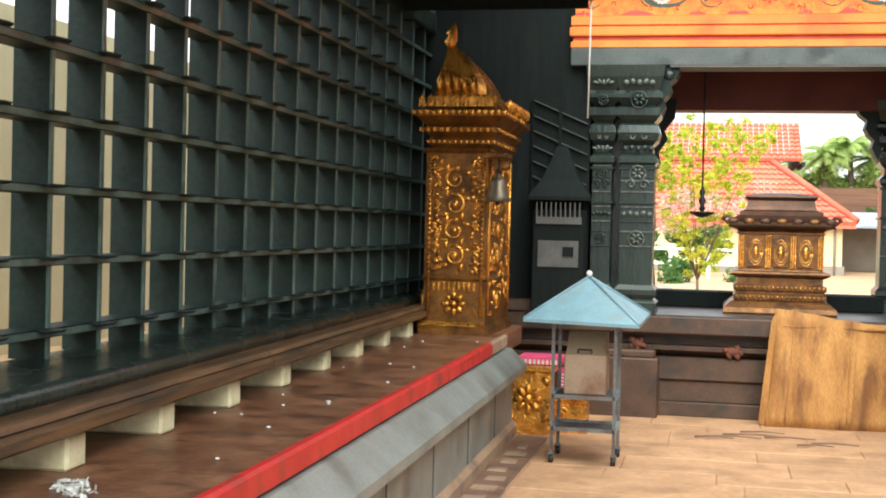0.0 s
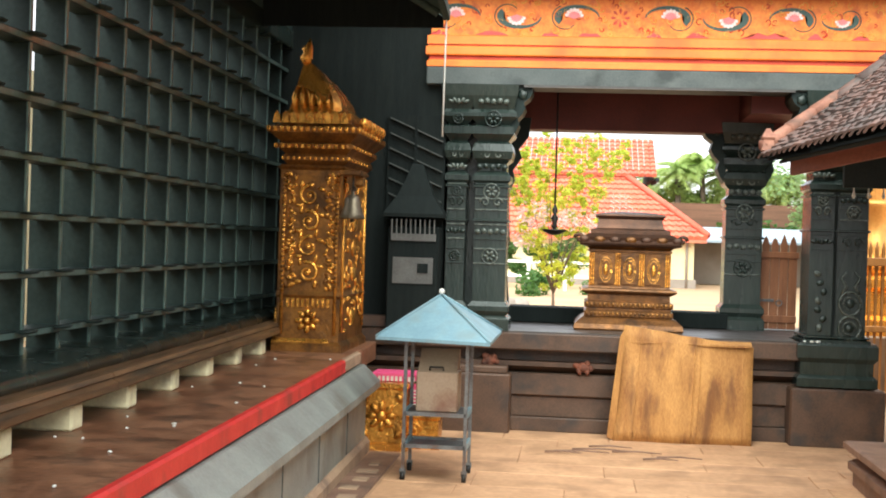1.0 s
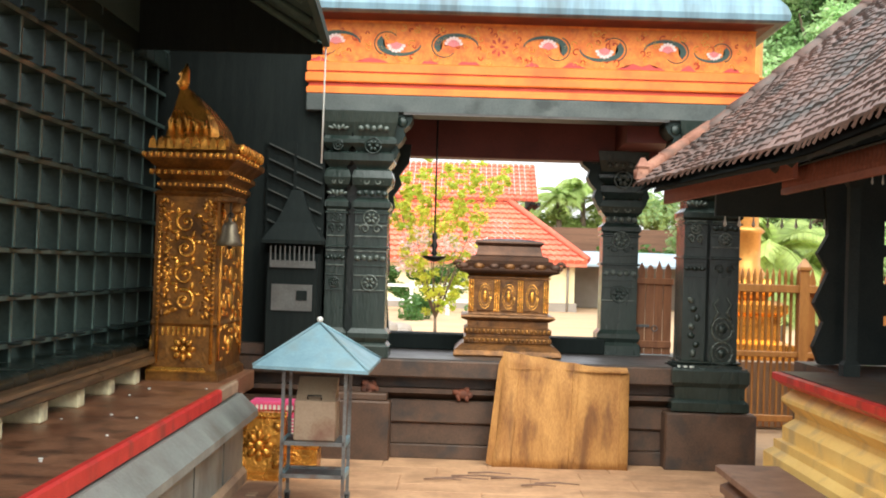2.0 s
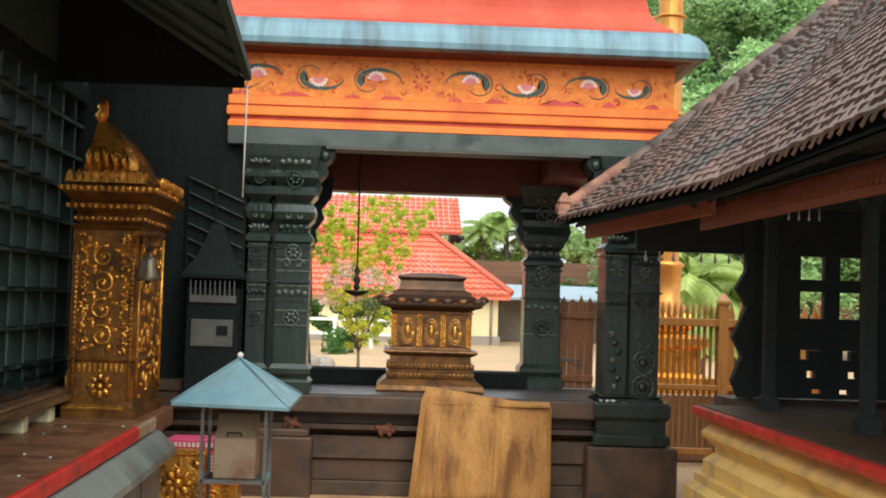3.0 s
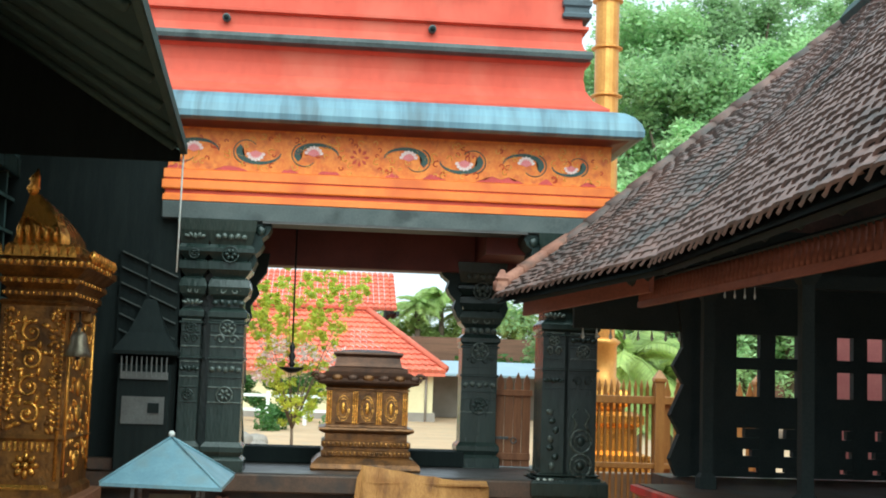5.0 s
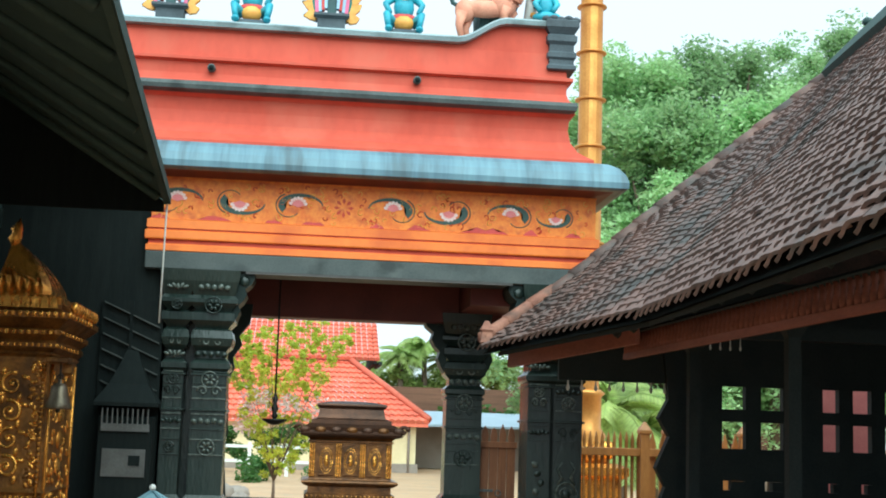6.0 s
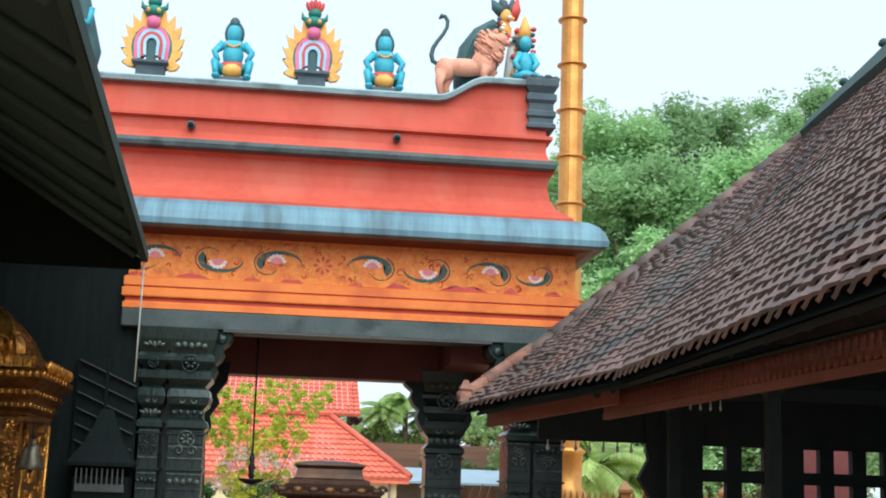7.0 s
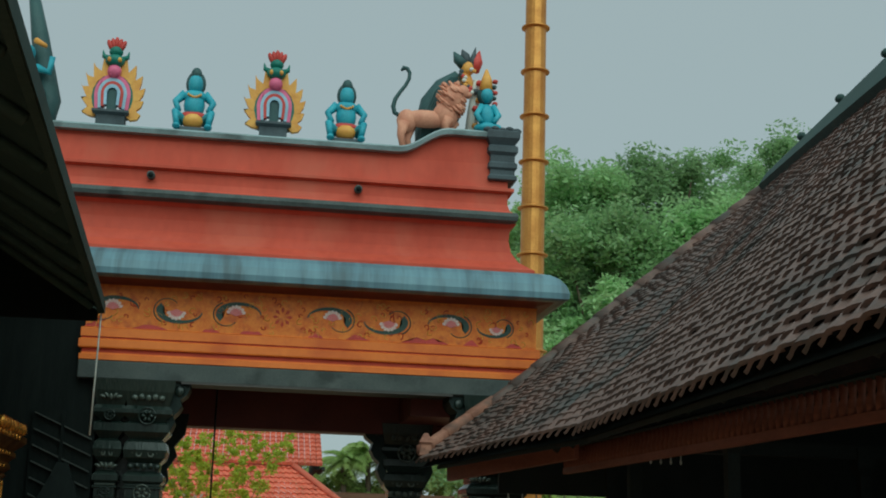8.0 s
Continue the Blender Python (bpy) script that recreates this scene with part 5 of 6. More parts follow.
# ---- right pavilion ----
pv = thing("pavilion_plinth", (3.6, 6, 0), "yellow moulded plinth with red-edged dark top", "plinth", kind="structure")
QX, QY = 2.42, 9.65
part("step", stack(1.98, 9, 0.5, 9.2, [(.0, .0), (.0, .10), (.03, .12), (.03, .17), (-.02, .20), (.06, .26), (.06, .30), (.04, .31)]), "brown_step", pv, "brown stone step")
part("foot", stack(QX + .1, 9, -3, QY - .1, [(.16, .0), (.16, .36), (.10, .40), (.10, .46)]), "yellow_plinth", pv)
part("body", stack(QX + .1, 9, -3, QY - .1, [(.05, .46), (.05, .56), (-.02, .62), (-.02, .66), (.06, .74), (.06, .77), (-.02, .85)]), "yellow_plinth", pv)
part("red_edge", stack(QX, 9, -3, QY, [(-.06, .85), (.02, .90), (.02, .945), (.0, .95)]), "red_paint", pv)
part("top", stack(QX + .03, 9, -3, QY - .03, [(0, .95), (0, .958)]), "plat", pv)

pa = thing("pavilion_frame", (3.6, 8, .958), "dark timber posts and openwork wall of the pavilion", "pavilion", kind="structure")
for x, y in ((2.86, 9.3), (2.95, 7.6), (3.0, 5.6), (4.6, 9.3)):
    part("post", stack(x - .038, x + .038, y - .038, y + .038, [(.022, .958), (.022, 1.04), (0, 1.07), (0, 2.3), (.03, 2.36), (.03, 2.5)]), "rafter", pa)
part("wall_plate", box(2.75, 2.95, -2, 9.4, 2.42, 2.52), "rafter", pa)
part("wall_plate", box(2.75, 7.0, 9.25, 9.4, 2.42, 2.52), "rafter", pa)
# openwork end wall: posts and rails with open squares between
WY = 10.6
xs = [3.08, 3.50, 3.70, 3.83, 4.02, 4.36, 4.50, 4.62, 4.78, 4.90, 5.05, 5.30]
for i in range(0, len(xs) - 1):
    solid_col = i % 2 == 0
    if solid_col:
        part("wall_panel", box(xs[i], xs[i + 1], WY, WY + .08, .958, 3.0), "rafter", pa)
    else:
        for z0, z1 in ((1.36, 1.62), (1.84, 1.94), (2.13, 3.0)):
            part("wall_panel", box(xs[i], xs[i + 1], WY, WY + .08, z0, z1), "rafter", pa)
        w = xs[i + 1] - xs[i]
        for z0, z1, s in ((1.28, 1.36, .3), (1.13, 1.19, .55), (1.0, 1.04, .8)):
            f = (s + .37 * i) % .62
            part("wall_panel", box(xs[i], xs[i] + w * f, WY, WY + .08, z0, z1), "rafter", pa)
            part("wall_panel", box(xs[i] + w * (f + .28 + .2 * s), xs[i + 1], WY, WY + .08, z0 + .004, z1 - .004), "rafter", pa)
        for z0, z1 in ((1.20, 1.27), (1.05, 1.12), (.972, .99)):
            part("rail", box(xs[i], xs[i + 1], WY + .01, WY + .07, z0 - .012, z1 + .012), "rafter", pa)
part("wall_panel", box(5.3, 9, WY, WY + .08, .958, 3.0), "rafter", pa)
part("end_plinth", box(2.9, 9, 9.62, 11.0, 0, .95), "plat", pa)
part("jamb", extrude_y(WY - .1, WY, [(3.09, .958), (3.09, 2.4), (2.98, 2.4), (3.02, 2.0), (2.94, 1.85), (3.03, 1.7), (2.92, 1.45), (3.0, 1.3), (2.92, 1.1), (2.98, .958)]), "rafter", pa)
part("rear_wall", box(6.6, 6.8, -3, 11, .958, 4.2), "rafter", pa)

for k in range(9):
    part("bead_drop", lathe(2.62 + k * .075, 9.33, [(.003, 2.33), (.010, 2.345), (.005, 2.37), (.003, 2.42)], 6), "white", pa)
part("end_boarding", plate([(2.12, 2.13), (3.09, 2.13), (3.09, 2.95), (2.45, 2.80), (2.12, 2.55)], 10.55, .06), "rafter", pa)
for k in range(8):
    part("bead_drop", lathe(2.20 + k * .115, 10.57, [(.004, 2.045), (.016, 2.065), (.007, 2.10), (.005, 2.135)], 6), "white", pa)
solid("pink_banner", box(4.75, 5.7, 12.6, 12.63, 0.0, 2.3), "banner", "faded pink cloth screen standing beyond the pavilion wall", "screen")
# tiled roof: eave line and top line, surface ruled between them
EAVE = [Vector((1.70, 0.6, 2.36)), Vector((1.80, 3.9, 2.36)), Vector((1.93, 7.2, 2.37)), Vector((1.43, 10.2, 2.33))]
TOP = [Vector((3.6, 0.6, 5.05)), Vector((3.95, 4.5, 5.05)), Vector((4.72, 11.2, 5.02)), Vector((2.05, 10.55, 2.78))]
pr = thing("pavilion_roof", (2.5, 7, 2.4), "steep roof of weathered dark clay tiles", "roof", kind="structure")


def roof_point(u, v):
    """u along the eave from 0 to 1 over the main slope, 1 to 2 over the turned end; v up the slope."""
    if u <= 1:
        e = EAVE[0].lerp(EAVE[2], u)
        t = TOP[0].lerp(TOP[2], u)
    else:
        e = EAVE[2].lerp(EAVE[3], u - 1)
        t = TOP[2].lerp(TOP[3], u - 1)
    return e.lerp(t, v)


b = bmesh.new()
us = [i / 10 for i in range(21)]
grid = [[b.verts.new(roof_point(u, v / 6) - Vector((0, 0, .05))) for v in range(7)] for u in us]
for i in range(20):
    for j in range(6):
        b.faces.new((grid[i][j], grid[i + 1][j], grid[i + 1][j + 1], grid[i][j + 1]))
bmesh.ops.solidify(b, geom=b.faces[:], thickness=.05)
part("roof_deck", b, "rafter", pr)
far = bmesh.new()
v = [far.verts.new(p) for p in (TOP[2], TOP[0], (7.6, 0.6, 2.4), (7.6, 11.5, 2.4), TOP[3])]
far.faces.new(v[:4])
far.faces.new((v[0], v[3], v[4]))
part("rear_slope", far, "tile", pr)

TILE_W, TILE_L = .125, .115
tv = []
for s in (0, 1):
    for k in range(7):
        a = -1 + 2 * k / 6
        tv.append((a * .5 * TILE_W * 1.06, (s - .12) * TILE_L * 1.25, .010 * math.cos(a * math.pi) + (.010 if s == 0 else -.005)))
tf = [(k, k + 1, k + 8, k + 7) for k in range(6)]
tv2 = [(x, y, z - .016) for x, y, z in tv[:7]]
tile_mesh = bpy.data.meshes.new("roof_tile")
tile_mesh.from_pydata(tv + tv2, [], tf + [(k + 1, k, 14 + k, 15 + k) for k in range(6)])
tile_mesh.materials.append(M["tile"])
rt = random.Random(7)
spots = []
for uu0 in (0.0, 1.0):
    rows_n = 40
    for r in range(rows_n):
        v = r / rows_n
        a, c = roof_point(uu0, v), roof_point(uu0 + 1, v)
        n = max(1, int((c - a).length / TILE_W))
        for k in range(n):
            u = uu0 + (k + .5) / n
            p = roof_point(u, v)
            gap = (roof_point(u, 1) - roof_point(u, 0)).length / rows_n
            skip = max(1, round(.088 / gap))
            if r % skip:
                continue
            up = (roof_point(u, min(v + .05, 1)) - p).normalized()
            al_ = (roof_point(min(u + .02, uu0 + 1), v) - roof_point(max(u - .02, uu0), v)).normalized()
            nn = up.cross(al_).normalized()
            if nn.z < 0:
                nn = -nn
            xx = up.cross(nn).normalized()
            m = Matrix((xx, up, nn)).transposed().to_4x4()
            m.translation = p + nn * (.022 + rt.uniform(-.004, .004))
            spots.append(m @ pose(0, rt.uniform(-.008, .008), 0, rt.uniform(-1.5, 1.5), rt.uniform(-1.5, 1.5), rt.uniform(-1.5, 1.5)) @ Matrix.Diagonal((1, gap * skip / TILE_L, 1, 1)))
spots.sort(key=lambda m: (m.translation - Vector((1.9, 6.2, 2.5))).length)
for m in spots[:300]:
    o = new("roof_tile", tile_mesh)
    o.parent = pr
    o.matrix_basis = Matrix.Translation((-2.5, -7, -2.4)) @ m
vs, fs = [], []
base_v = [Vector(p) for p in tv + tv2]
base_f = tf + [(k + 1, k, 14 + k, 15 + k) for k in range(6)]
for m in spots[300:]:
    k = len(vs)
    vs += [m @ p - Vector((2.5, 7, 2.4)) for p in base_v]
    fs += [[i + k for i in f] for f in base_f]
me = bpy.data.meshes.new("roof_tiling")
me.from_pydata(vs, [], fs)
me.materials.append(M["tile"])
o = new("roof_tiling", me)
o.parent = pr
tagged(o, "rows of weathered clay tiles", kind="stuff")
# hip and ridge capping
for a, c, n in ((TOP[2], TOP[0], 26), (TOP[3] + Vector((0, 0, .02)), TOP[2], 14)):
    for k in range(n):
        p, q = a.lerp(c, k / n), a.lerp(c, (k + 1.12) / n)
        part("ridge_tile", tube([p, q], [.085, .07], 8), "tile", pr)
for k in range(3):
    p, q = EAVE[3].lerp(TOP[3], k / 3 + .02), EAVE[3].lerp(TOP[3], (k + 1.1) / 3)
    part("hip_tile", tube([p + Vector((0, 0, .06)), q + Vector((0, 0, .07))], [.068, .052], 5), "hip_clay", pr, "newer red hip tile")
part("hip_finial", stack(EAVE[3].x - .01, EAVE[3].x + .09, EAVE[3].y - .05, EAVE[3].y + .05, [(0, EAVE[3].z + .05), (-.012, EAVE[3].z + .13), (.0, EAVE[3].z + .15), (-.035, EAVE[3].z + .22)]), "hip_clay", pr)
# boarding under the eaves
b = bmesh.new()
rows_ = [[b.verts.new(roof_point(u / 10, 0) + Vector((.04, 0, -.075))), b.verts.new(roof_point(u / 10, .36) + Vector((.06, 0, -.16))), b.verts.new(roof_point(u / 10, .36) + Vector((.06, 0, -.13))), b.verts.new(roof_point(u / 10, 0) + Vector((.04, 0, -.045)))] for u in range(20)]
for p, q in zip(rows_, rows_[1:]):
    for i in range(4):
        b.faces.new((p[i], p[(i + 1) % 4], q[(i + 1) % 4], q[i]))
b.faces.new(rows_[0][::-1])
b.faces.new(rows_[-1])
part("eaves_boarding", b, "rafter", pr)
# smooth plastered cover over the upper end of the ridge
b = bmesh.new()
rows_ = []
for k in range(9):
    t = k / 8 * .62
    top_, foot = roof_point(1 - t, 1.0), roof_point(1 - t, 1 - .04 - .30 * k / 8)
    rows_.append([b.verts.new(p) for p in (top_ + Vector((-.03, 0, .13)), foot + Vector((-.06, 0, .07)), foot + Vector((.02, 0, -.02)), top_ + Vector((.14, 0, .0)))])
for p, q in zip(rows_, rows_[1:]):
    for i in range(4):
        b.faces.new((p[i], p[(i + 1) % 4], q[(i + 1) % 4], q[i]))
b.faces.new(rows_[0][::-1])
b.faces.new(rows_[-1])
part("ridge_cover", b, "soffit", pr, "smooth dark plastered ridge cover")
for t in (.10, .19, .28, .37):
    part("ridge_knob", blob(roof_point(1 - t, 1.0) + Vector((-.03, 0, .15)), (.04, .05, .035), seg=7), "soffit", pr, smooth=True)
# fascia boards with hanging fringe
for a, c, name in ((Vector((2.26, 8.9, 2.21)), Vector((2.36, 1.0, 2.19)), "fascia_board"), (Vector((1.62, 9.95, 2.18)), Vector((2.16, 8.2, 2.27)), "fascia_board")):
    d = (c - a).normalized()
    b = bmesh.new()
    w = Vector((-d.y, d.x, 0)) * .018
    pts = [a - w, c - w, c + w, a + w]
    lo = [b.verts.new(p) for p in pts]
    hi = [b.verts.new(p + Vector((0, 0, .04 if c.y < 5 else .11))) for p in pts]
    b.faces.new(lo[::-1])
    b.faces.new(hi)
    for i in range(4):
        b.faces.new((lo[i], lo[(i + 1) % 4], hi[(i + 1) % 4], hi[i]))
    fb = part(name, b, "fascia", pr)
    if c.y < 5:
        for k in range(100):
            p = a + d * (.04 + k * .072)
            part("fringe_drop", tube([p + Vector((0, 0, .038)), p + Vector((0, 0, .07)), p + Vector((0, 0, .11)), p + Vector((0, 0, .16))], [.020, .024, .014, .020], 5), "fascia", fb)
        part("fringe_rail", tube([a + Vector((0, 0, .17)), c + Vector((0, 0, .17))], .018, 4), "rafter", fb)
for k in range(18):
    y = 1.0 + k * .46
    part("rafter", tube([(1.86 + .012 * k, y, 2.33), (3.2 + .03 * k, y, 4.1)], .03, 4), "rafter", pr)

# ---- far house ----
hs = thing("house", (0, 56, 0), "cream house with red tiled hipped roofs", "house")
hy = 54.0
part("wall", box(-12, 4.75, hy + .6, 64, -.2, 2.35), "cream_house", hs)
part("plinth", box(-12, 4.85, hy + .5, 64, -.2, .35), "grey_wall", hs)


def tiled_slope(p0, p1, p2, p3, parent, nrow, ncol, mat="tile_new"):
    """Eave p0 to p1, top p3 to p2: courses of tiles, each course stepping over the one below."""
    vs, fs = [], []
    P = [Vector(p) for p in (p0, p1, p2, p3)]
    nrm = (P[1] - P[0]).cross(P[3] - P[0]).normalized()
    if nrm.z < 0:
        nrm = -nrm
    for r in range(nrow):
        a, c = P[0].lerp(P[3], r / nrow), P[1].lerp(P[2], r / nrow)
        a2, c2 = P[0].lerp(P[3], (r + 1.05) / nrow), P[1].lerp(P[2], (r + 1.05) / nrow)
        for k in range(ncol):
            u0, u1 = k / ncol, (k + .93) / ncol
            i = len(vs)
            vs += [a.lerp(c, u0) + nrm * .10, a.lerp(c, u1) + nrm * .10, a2.lerp(c2, u1) + nrm * .02, a2.lerp(c2, u0) + nrm * .02, a.lerp(c, u0) - nrm * .02, a.lerp(c, u1) - nrm * .02, a.lerp(c, (u0 + u1) / 2) + nrm * .15, a2.lerp(c2, (u0 + u1) / 2) + nrm * .07]
            fs += [(i, i + 6, i + 7, i + 3), (i + 6, i + 1, i + 2, i + 7), (i + 4, i + 5, i + 1, i + 6), (i + 4, i + 6, i)]
    o = root(parent).location
    me = bpy.data.meshes.new("tiling")
    me.from_pydata([v - o for v in vs], [], fs)
    me.materials.append(M[mat])
    ob = new("tiling", me)
    ob.parent = parent
    return tagged(ob, "courses of red clay tiles", kind="stuff")


lr = part("lower_roof", box(-12, 1.3, 58.5, 62, 2.3, 4.2), "cream_house", hs)
tiled_slope((-12, hy, 2.05), (5.25, hy, 2.05), (1.75, 58, 4.75), (-12, 58, 4.75), lr, 12, 60)
tiled_slope((5.25, hy, 2.05), (5.25, 64, 2.05), (1.75, 64, 4.75), (1.75, 58, 4.75), lr, 12, 34)
part("hip_ridge", tube([(5.25, hy, 2.2), (1.75, 58, 4.95)], .13, 6), "tile_new", lr)
ur = part("upper_roof", box(-12, 2.5, 60, 66, 4.3, 5.2), "cream_house", hs)
tiled_slope((-12, 57.6, 4.75), (3.3, 57.6, 4.75), (3.3, 61.5, 6.65), (-12, 61.5, 6.65), ur, 9, 60)
part("verge", box(3.25, 3.40, 57.5, 61.6, 4.55, 4.70), "rafter", ur)
part("gable", extrude_x(3.0, 3.2, [(57.9, 4.6), (65, 4.6), (61.5, 6.5)]), "rafter", ur)
part("eave_board", box(-12, 5.2, hy + .05, hy + .2, 1.88, 2.04), "tile_new", hs)
part("window", box(2.5, 3.4, hy + .55, hy + .62, .95, 1.75), "rafter", hs)
part("down_pipe", tube([(4.45, hy + .5, 0), (4.45, hy + .5, 2.0)], .05, 6), "grey_wall", hs)
solid("compound_wall", box(3.5, 30, 66, 66.4, 0, 3.93), "brown_wall", "weathered brown compound wall behind the yard", "wall", kind="structure")
solid("lean_to", extrude_x(5.2, 18, [(60, 1.95), (63, 2.6), (63, 2.7), (60, 2.05)]), "sheet", "pale blue sheet-metal lean-to roof", "shed")
solid("shed_wall", box(5.3, 18, 62.0, 62.3, 0, 2.2), "grey_wall", "plain shed wall under the metal roof", "wall", kind="structure")
fnc = thing("yard_fence", (-3, 46, 0), "low pale yard fence with posts", "fence")
for k in range(8):
    part("post", box(-7 + k * 1.3, -6.88 + k * 1.3, 46, 46.12, 0, 1.15), "white", fnc)
part("rail", box(-7, 2.2, 46.03, 46.09, .95, 1.05), "white", fnc)
part("rail", box(-7, 2.2, 46.03, 46.09, .45, .55), "white", fnc)
rs = random.Random(5)
for k, (x, y, r) in enumerate(((-1.7, 30, .35), (-1.35, 30.6, .28), (-1.2, 29, .22), (-2.2, 31, .4))):
    b = blob((x, y, r * .5), (r, r * .8, r * .65), seg=9)
    for vv in b.verts:
        vv.co += Vector((rs.uniform(-.05, .05), rs.uniform(-.05, .05), rs.uniform(-.04, .04)))
    solid("boulder", b, "grey_wall", "weathered grey stone under the flowering bush", "stone", "stones in the yard")


# ---- trees ----
def leaves(centres, count, size, seed, spread_z=.8, hollow=.42):
    """Many small leaf blades scattered through clumps."""
    r = np.random.default_rng(seed)
    unit = lambda a: a / np.linalg.norm(a, axis=1, keepdims=True)
    pick = r.integers(len(centres), size=count)
    c = np.array([tuple(q) for q, _ in centres])[pick]
    rad = np.array([q for _, q in centres])[pick]
    d = unit(r.normal(size=(count, 3))) * (rad * r.random(count) ** hollow)[:, None]
    d[:, 2] *= spread_z
    p = c + d
    a = unit(r.uniform((-1, -1, -.6), (1, 1, .6), (count, 3)))
    n = unit(np.cross(a, r.uniform((-1, -1, .2), (1, 1, 1), (count, 3))))
    s = size * r.uniform(.6, 1.4, (count, 1))
    vs = np.stack([p - a * s, p + n * s * .42, p + a * s, p - n * s * .42], 1).reshape(-1, 3)
    return vs.tolist(), np.arange(count * 4).reshape(-1, 4).tolist()


def tree(name, base, trunk_r, height, clumps, count, size, leaf, label, seed):
    t = thing(name, base, label, "tree")
    bx, by, bz = base
    part("trunk", tube([(bx, by, bz - .2), (bx + .1 * trunk_r, by, bz + height * .3), (bx - .3 * trunk_r, by, bz + height * .6)], [trunk_r * 1.3, trunk_r, trunk_r * .6], 9), "bark", t, smooth=True)
    for c, r in clumps[:18]:
        part("limb", tube([(bx, by, bz + height * .42), ((bx + c[0]) / 2, (by + c[1]) / 2, (bz + height * .4 + c[2]) / 2 + height * .05), c], [trunk_r * .5, trunk_r * .28, trunk_r * .08], 6), "bark", t, smooth=True)
    vs, fs = leaves(clumps, count, size, seed, .8, .6)
    me = bpy.data.meshes.new("crown")
    me.from_pydata((np.array(vs) - np.array(base)).tolist(), [], fs)
    me.materials.append(M[leaf])
    o = new("crown", me)
    o.parent = t
    tagged(o, kind="stuff")
    return t


rt2 = random.Random(11)
for i, (x, y, top, w) in enumerate(((11.4, 47, 16.5, 3.4), (15.4, 47, 17.1, 2.6), (18.6, 49, 18.0, 3.4), (22.5, 50, 19.2, 3.6), (26.5, 51, 20.7, 4.2), (31.5, 52, 21.4, 4.6), (13.2, 43, 11.0, 3.8), (37, 54, 20.5, 6), (10.4, 52, 15.5, 3.6), (18.5, 44, 13, 4.2), (25, 46, 14.5, 4.4), (13.4, 51, 17.3, 3.4), (20.5, 52, 18.2, 3.6), (16.6, 44.5, 14.6, 3.4), (12.4, 45, 14.2, 2.8))):
    cl = []
    for k in range(95):
        a, e = rt2.uniform(0, 6.28), rt2.uniform(.0, 1)
        rad = w * math.sqrt(max(.05, 1 - (2 * e - 1) ** 2 * .8)) * rt2.uniform(.85, 1.15)
        q = rt2.uniform(.3, 1)
        cl.append(((x + rad * math.cos(a) * q, y + rad * math.sin(a) * .8 * q, top - .7 - (1 - e) ** 1.2 * (top - 3.0) + rt2.uniform(-.5, .3)), rt2.uniform(.45, 1.3)))
    tree("large_tree", (x, y, 0), .34, top, cl, 34000, .112, "leaf_far", "tall broad-leaved tree, haze painted into its dense green crown", 20 + i)

cl = []
rb = random.Random(9)
for k in range(260):
    t = rb.uniform(0, 1) ** .6
    cl.append(((-0.35 + rb.uniform(-1.5, 1.35) * (.2 + .8 * t), 26 + rb.uniform(-.8, .8), .75 + 2.9 * t + rb.uniform(-.25, .25)), rb.uniform(.05, .15)))
tree("flowering_bush", (-0.45, 26, 0), .032, 1.5, cl, 11500, .046, "leaf_yellow", "slender shrub with sparse yellow-green leaves", 3)
vs, fs = leaves([((-0.9, 25.6, 2.2), .35), ((0.35, 25.7, 2.0), .4), ((-0.3, 25.6, 2.1), .35), ((-1.0, 25.6, 1.75), .3)], 620, .055, 5)
me = bpy.data.meshes.new("blossom")
me.from_pydata(vs, [], fs)
me.materials.append(M["blossom"])
tagged(new("blossom", me), "pale pink and white blossom among the shrub leaves", "flowers", kind="stuff")


def palm(x, y, h, label, seed, size=2.2):
    r = random.Random(seed)
    p = thing("coconut_palm", (x, y, 0), label, "palm tree", "palms beyond the wall")
    part("trunk", tube([(x, y, 0), (x + .15, y, h * .5), (x, y, h)], [.22, .16, .13], 8), "bark", p, smooth=True)
    for k in range(34):
        a = k * 2.4 + r.uniform(-.2, .2)
        el = r.uniform(-.35, 1.35)
        pts = []
        for t in range(9):
            q = t / 8
            rr = size * q
            pts.append(Vector((x + rr * math.cos(a) * math.cos(el * (1 - .4 * q)), y + rr * math.sin(a) * math.cos(el), h + size * (math.sin(el) * q - .62 * q * q))))
        b = tube(pts, [.035 * (1 - t / 10) for t in range(9)], 4)
        for t in range(1, 9):
            d = (pts[t] - pts[t - 1]).normalized()
            sd = d.cross(Vector((0, 0, 1))).normalized()
            for s in (-1, 1):
                for m in range(6):
                    o = pts[t - 1].lerp(pts[t], m / 6)
                    L = size * .30 * (1 - abs(t / 9 - .45))
                    e = o + sd * s * L * .8 + d * L * .5 - Vector((0, 0, L * .45))
                    f = b.faces.new([b.verts.new(o - d * size * .012), b.verts.new(o + d * size * .014), b.verts.new(e)])
        part("frond", b, "leaf_palm", p)
    return p


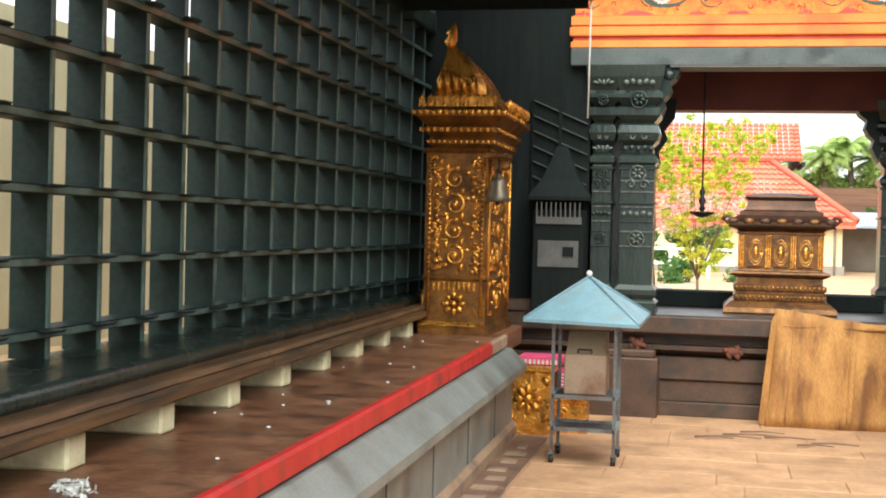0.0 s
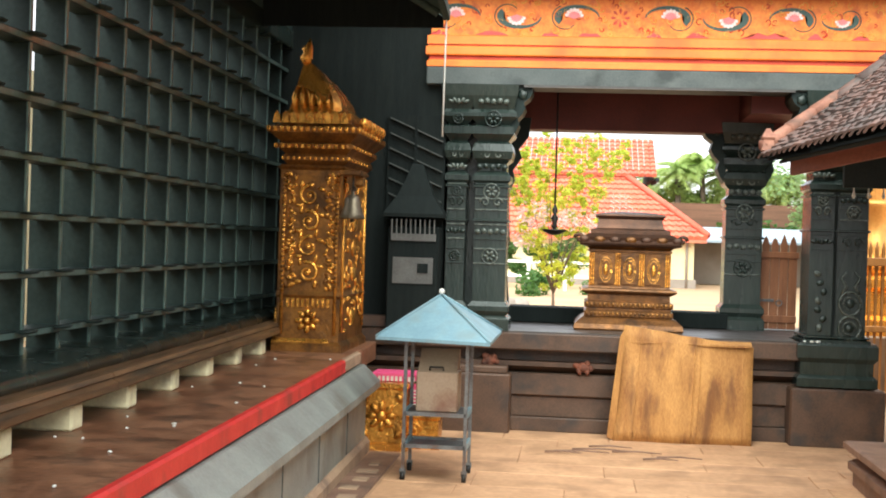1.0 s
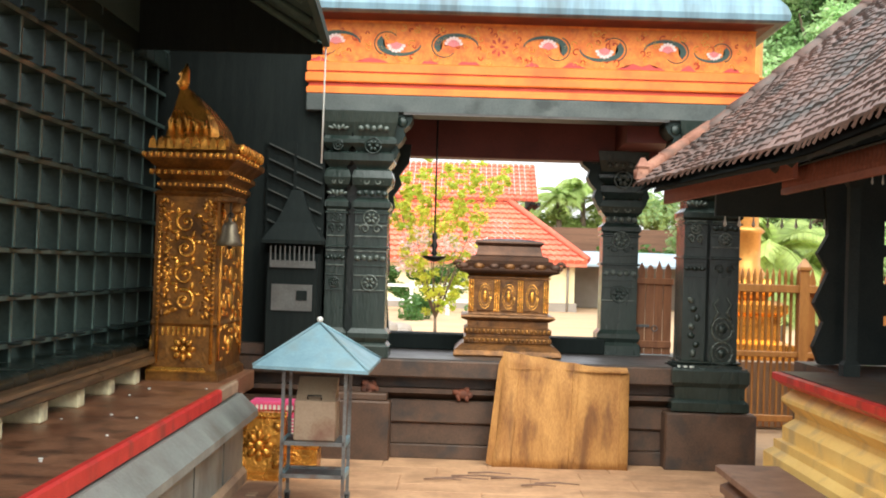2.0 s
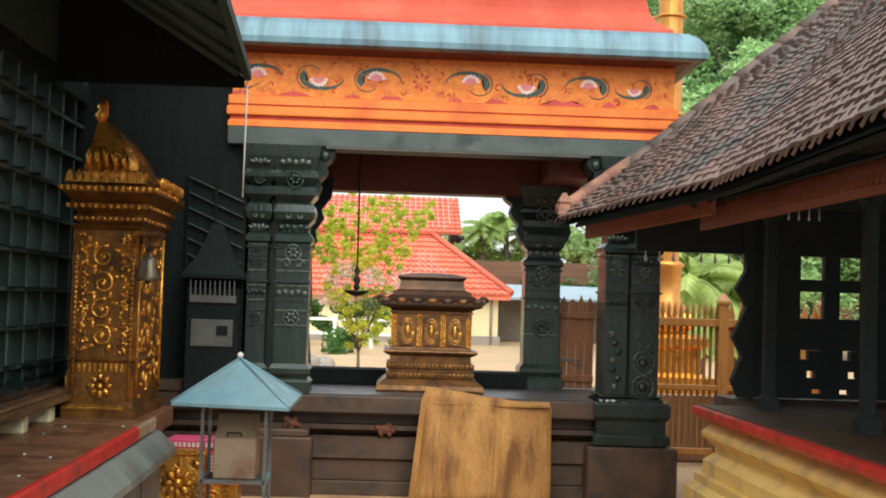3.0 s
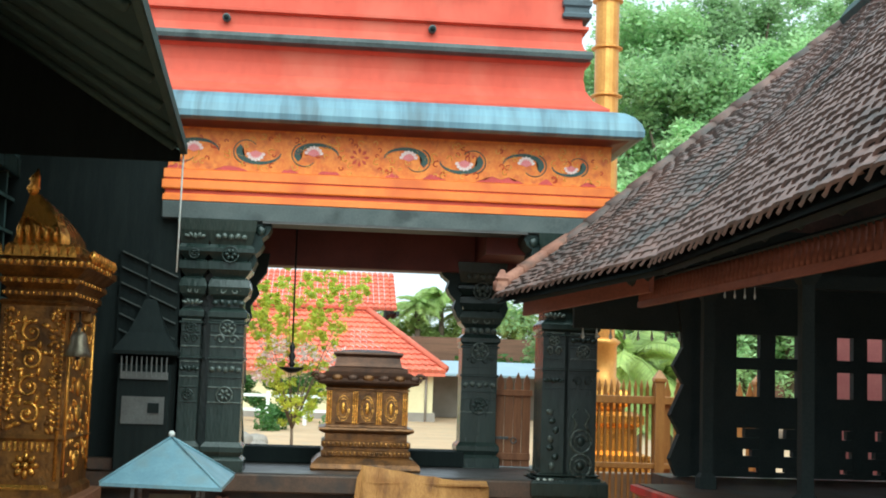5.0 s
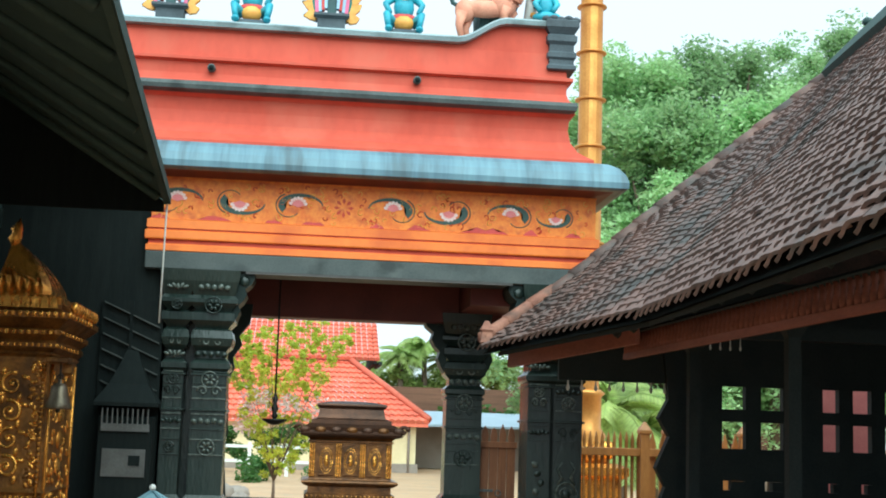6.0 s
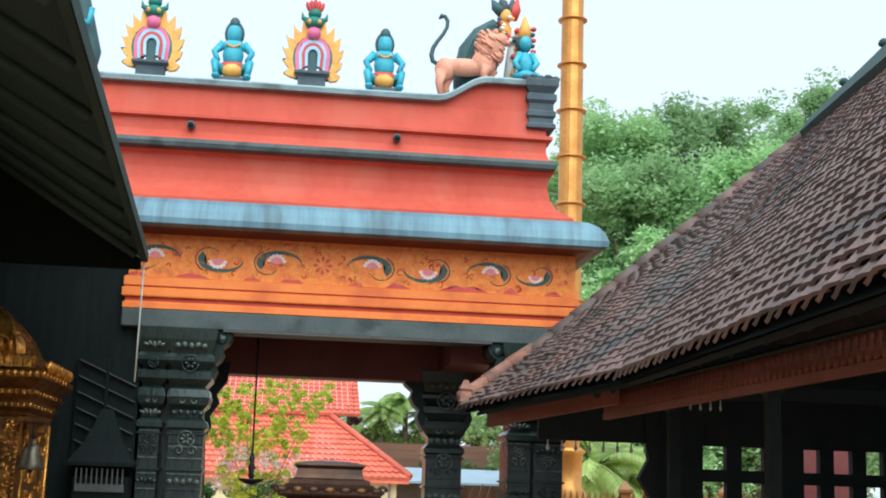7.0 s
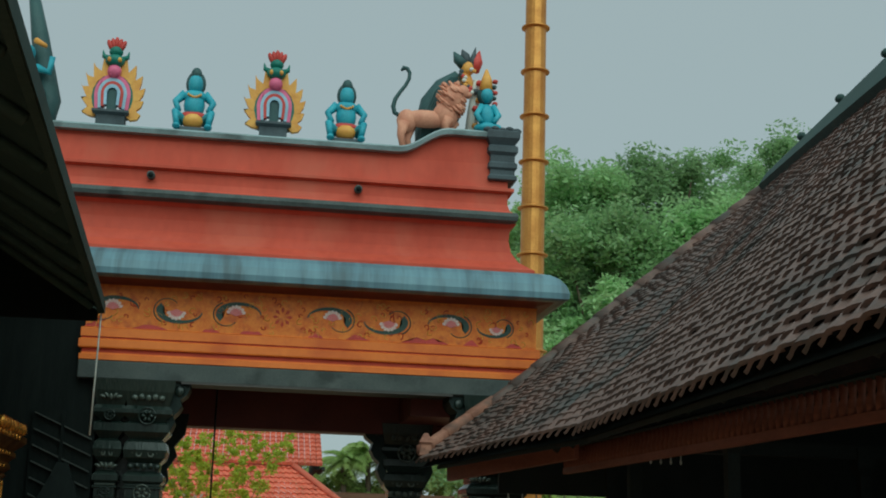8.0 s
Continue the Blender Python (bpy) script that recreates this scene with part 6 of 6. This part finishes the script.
for i, (x, y, h, s) in enumerate(((4.95, 68.5, 5.6, 1.5), (6.25, 69, 6.1, 1.75), (7.6, 70, 5.5, 1.6), (3.6, 71, 5.3, 1.3), (9.0, 69, 5.6, 1.5), (10.8, 70, 5.2, 1.5), (5.5, 73, 5.4, 1.3))):
    palm(x, y, h, "coconut palm with drooping fronds", i, s)
palm(5.75, 24, 2.15, "young palm with bright arching fronds beyond the fence", 31, 1.6)
palm(6.7, 25, 1.9, "young palm with bright arching fronds beyond the fence", 32, 1.5)
cl = [((rb.uniform(4.5, 16), 64 + rb.uniform(-.5, 2), rb.uniform(.6, 2.6)), rb.uniform(.6, 1.1)) for _ in range(30)]
vs, fs = leaves(cl, 6000, .16, 8)
me = bpy.data.meshes.new("hedge")
me.from_pydata(vs, [], fs)
me.materials.append(M["leaf"])
tagged(new("hedge", me), "uneven green shrubs along the yard wall", "shrubs", kind="stuff")
cl = [((rb.uniform(-6, 3), 40 + rb.uniform(-1, 4), rb.uniform(.1, .7)), rb.uniform(.3, .6)) for _ in range(14)]
vs, fs = leaves(cl, 2600, .1, 9)
me = bpy.data.meshes.new("yard_shrubs")
me.from_pydata(vs, [], fs)
me.materials.append(M["leaf"])
tagged(new("yard_shrubs", me), "low green shrubs before the house", "shrubs", kind="stuff")

# ---- floor slabs (pieces last) ----
rf = random.Random(12)
y = -2.6
while y < 11.1:
    d = rf.uniform(.34, .52)
    x = -1.2 + rf.uniform(-.3, 0)
    while x < 3.4:
        w = rf.uniform(.7, 1.5)
        x0, x1 = max(x, -1.2), min(x + w, 3.6)
        if x1 - x0 > .15:
            b = box(x0 + .003, x1 - .003, y + .003, min(y + d, 11.1) - .003, -.05, .008 + rf.uniform(-.002, .003), .004)
            o = new("floor_slab", finish("floor_slab", b, "slab", False))
            o.parent = floor
        x += w
    y += d
# twigs lying on the floor
for k in range(7):
    x, yy = rf.uniform(-.35, .75), rf.uniform(9.6, 10.3)
    L = rf.uniform(.2, .5)
    solid("twig", tube([(x, yy, .028), (x + L * .5, yy + .04, .032), (x + L, yy + .01, .028)], [.008, .007, .004], 5), "brown_step", "thin dry twig on the stone floor", "twig", "twigs on the floor")
for k in range(15):
    x, yy = rf.uniform(-2.1, -1.6), rf.uniform(3.2, 9.3)
    solid("fallen_petal", blob((x, yy, .757), (rf.uniform(.006, .013), rf.uniform(.006, .011), .005), seg=6), "white", "small pale fallen petal on the ledge", "petal", "petals on the ledge")

vs, fs = leaves([((-1.82, 3.46, .772), .07), ((-1.78, 3.42, .766), .05), ((-1.86, 3.5, .764), .05)], 150, .014, 91, .3)
me = bpy.data.meshes.new("fallen_flowers")
me.from_pydata(vs, [], fs)
me.materials.append(M["white"])
tagged(new("fallen_flowers", me), "small heap of withered white flowers on the ledge", "flowers", kind="stuff")

rg2 = random.Random(77)
vs, fs = leaves([((3.2 + k * .42, 69.5 + rg2.uniform(-1, 1), 3.7 + rg2.uniform(0, 1.1)), rg2.uniform(.5, .85)) for k in range(26)], 9000, .13, 78)
me = bpy.data.meshes.new("foliage")
me.from_pydata(vs, [], fs)
me.materials.append(M["leaf_palm"])
tagged(new("foliage", me), "yellow-green foliage under the palms behind the wall", "foliage", kind="stuff")
# added shrubs make the dark band of shade below the house eave
vs, fs = leaves([((-4.6 + k * .22, 49.6 + rg2.uniform(-.3, .3), .5 + rg2.uniform(0, 1.1)), rg2.uniform(.3, .5)) for k in range(22)], 7000, .08, 79)
me = bpy.data.meshes.new("dark_shrub")
me.from_pydata(vs, [], fs)
me.materials.append(M["leaf"])
tagged(new("dark_shrub", me), "dense dark green shrubs added in place of the shade under the house eave", "shrubs", kind="stuff")
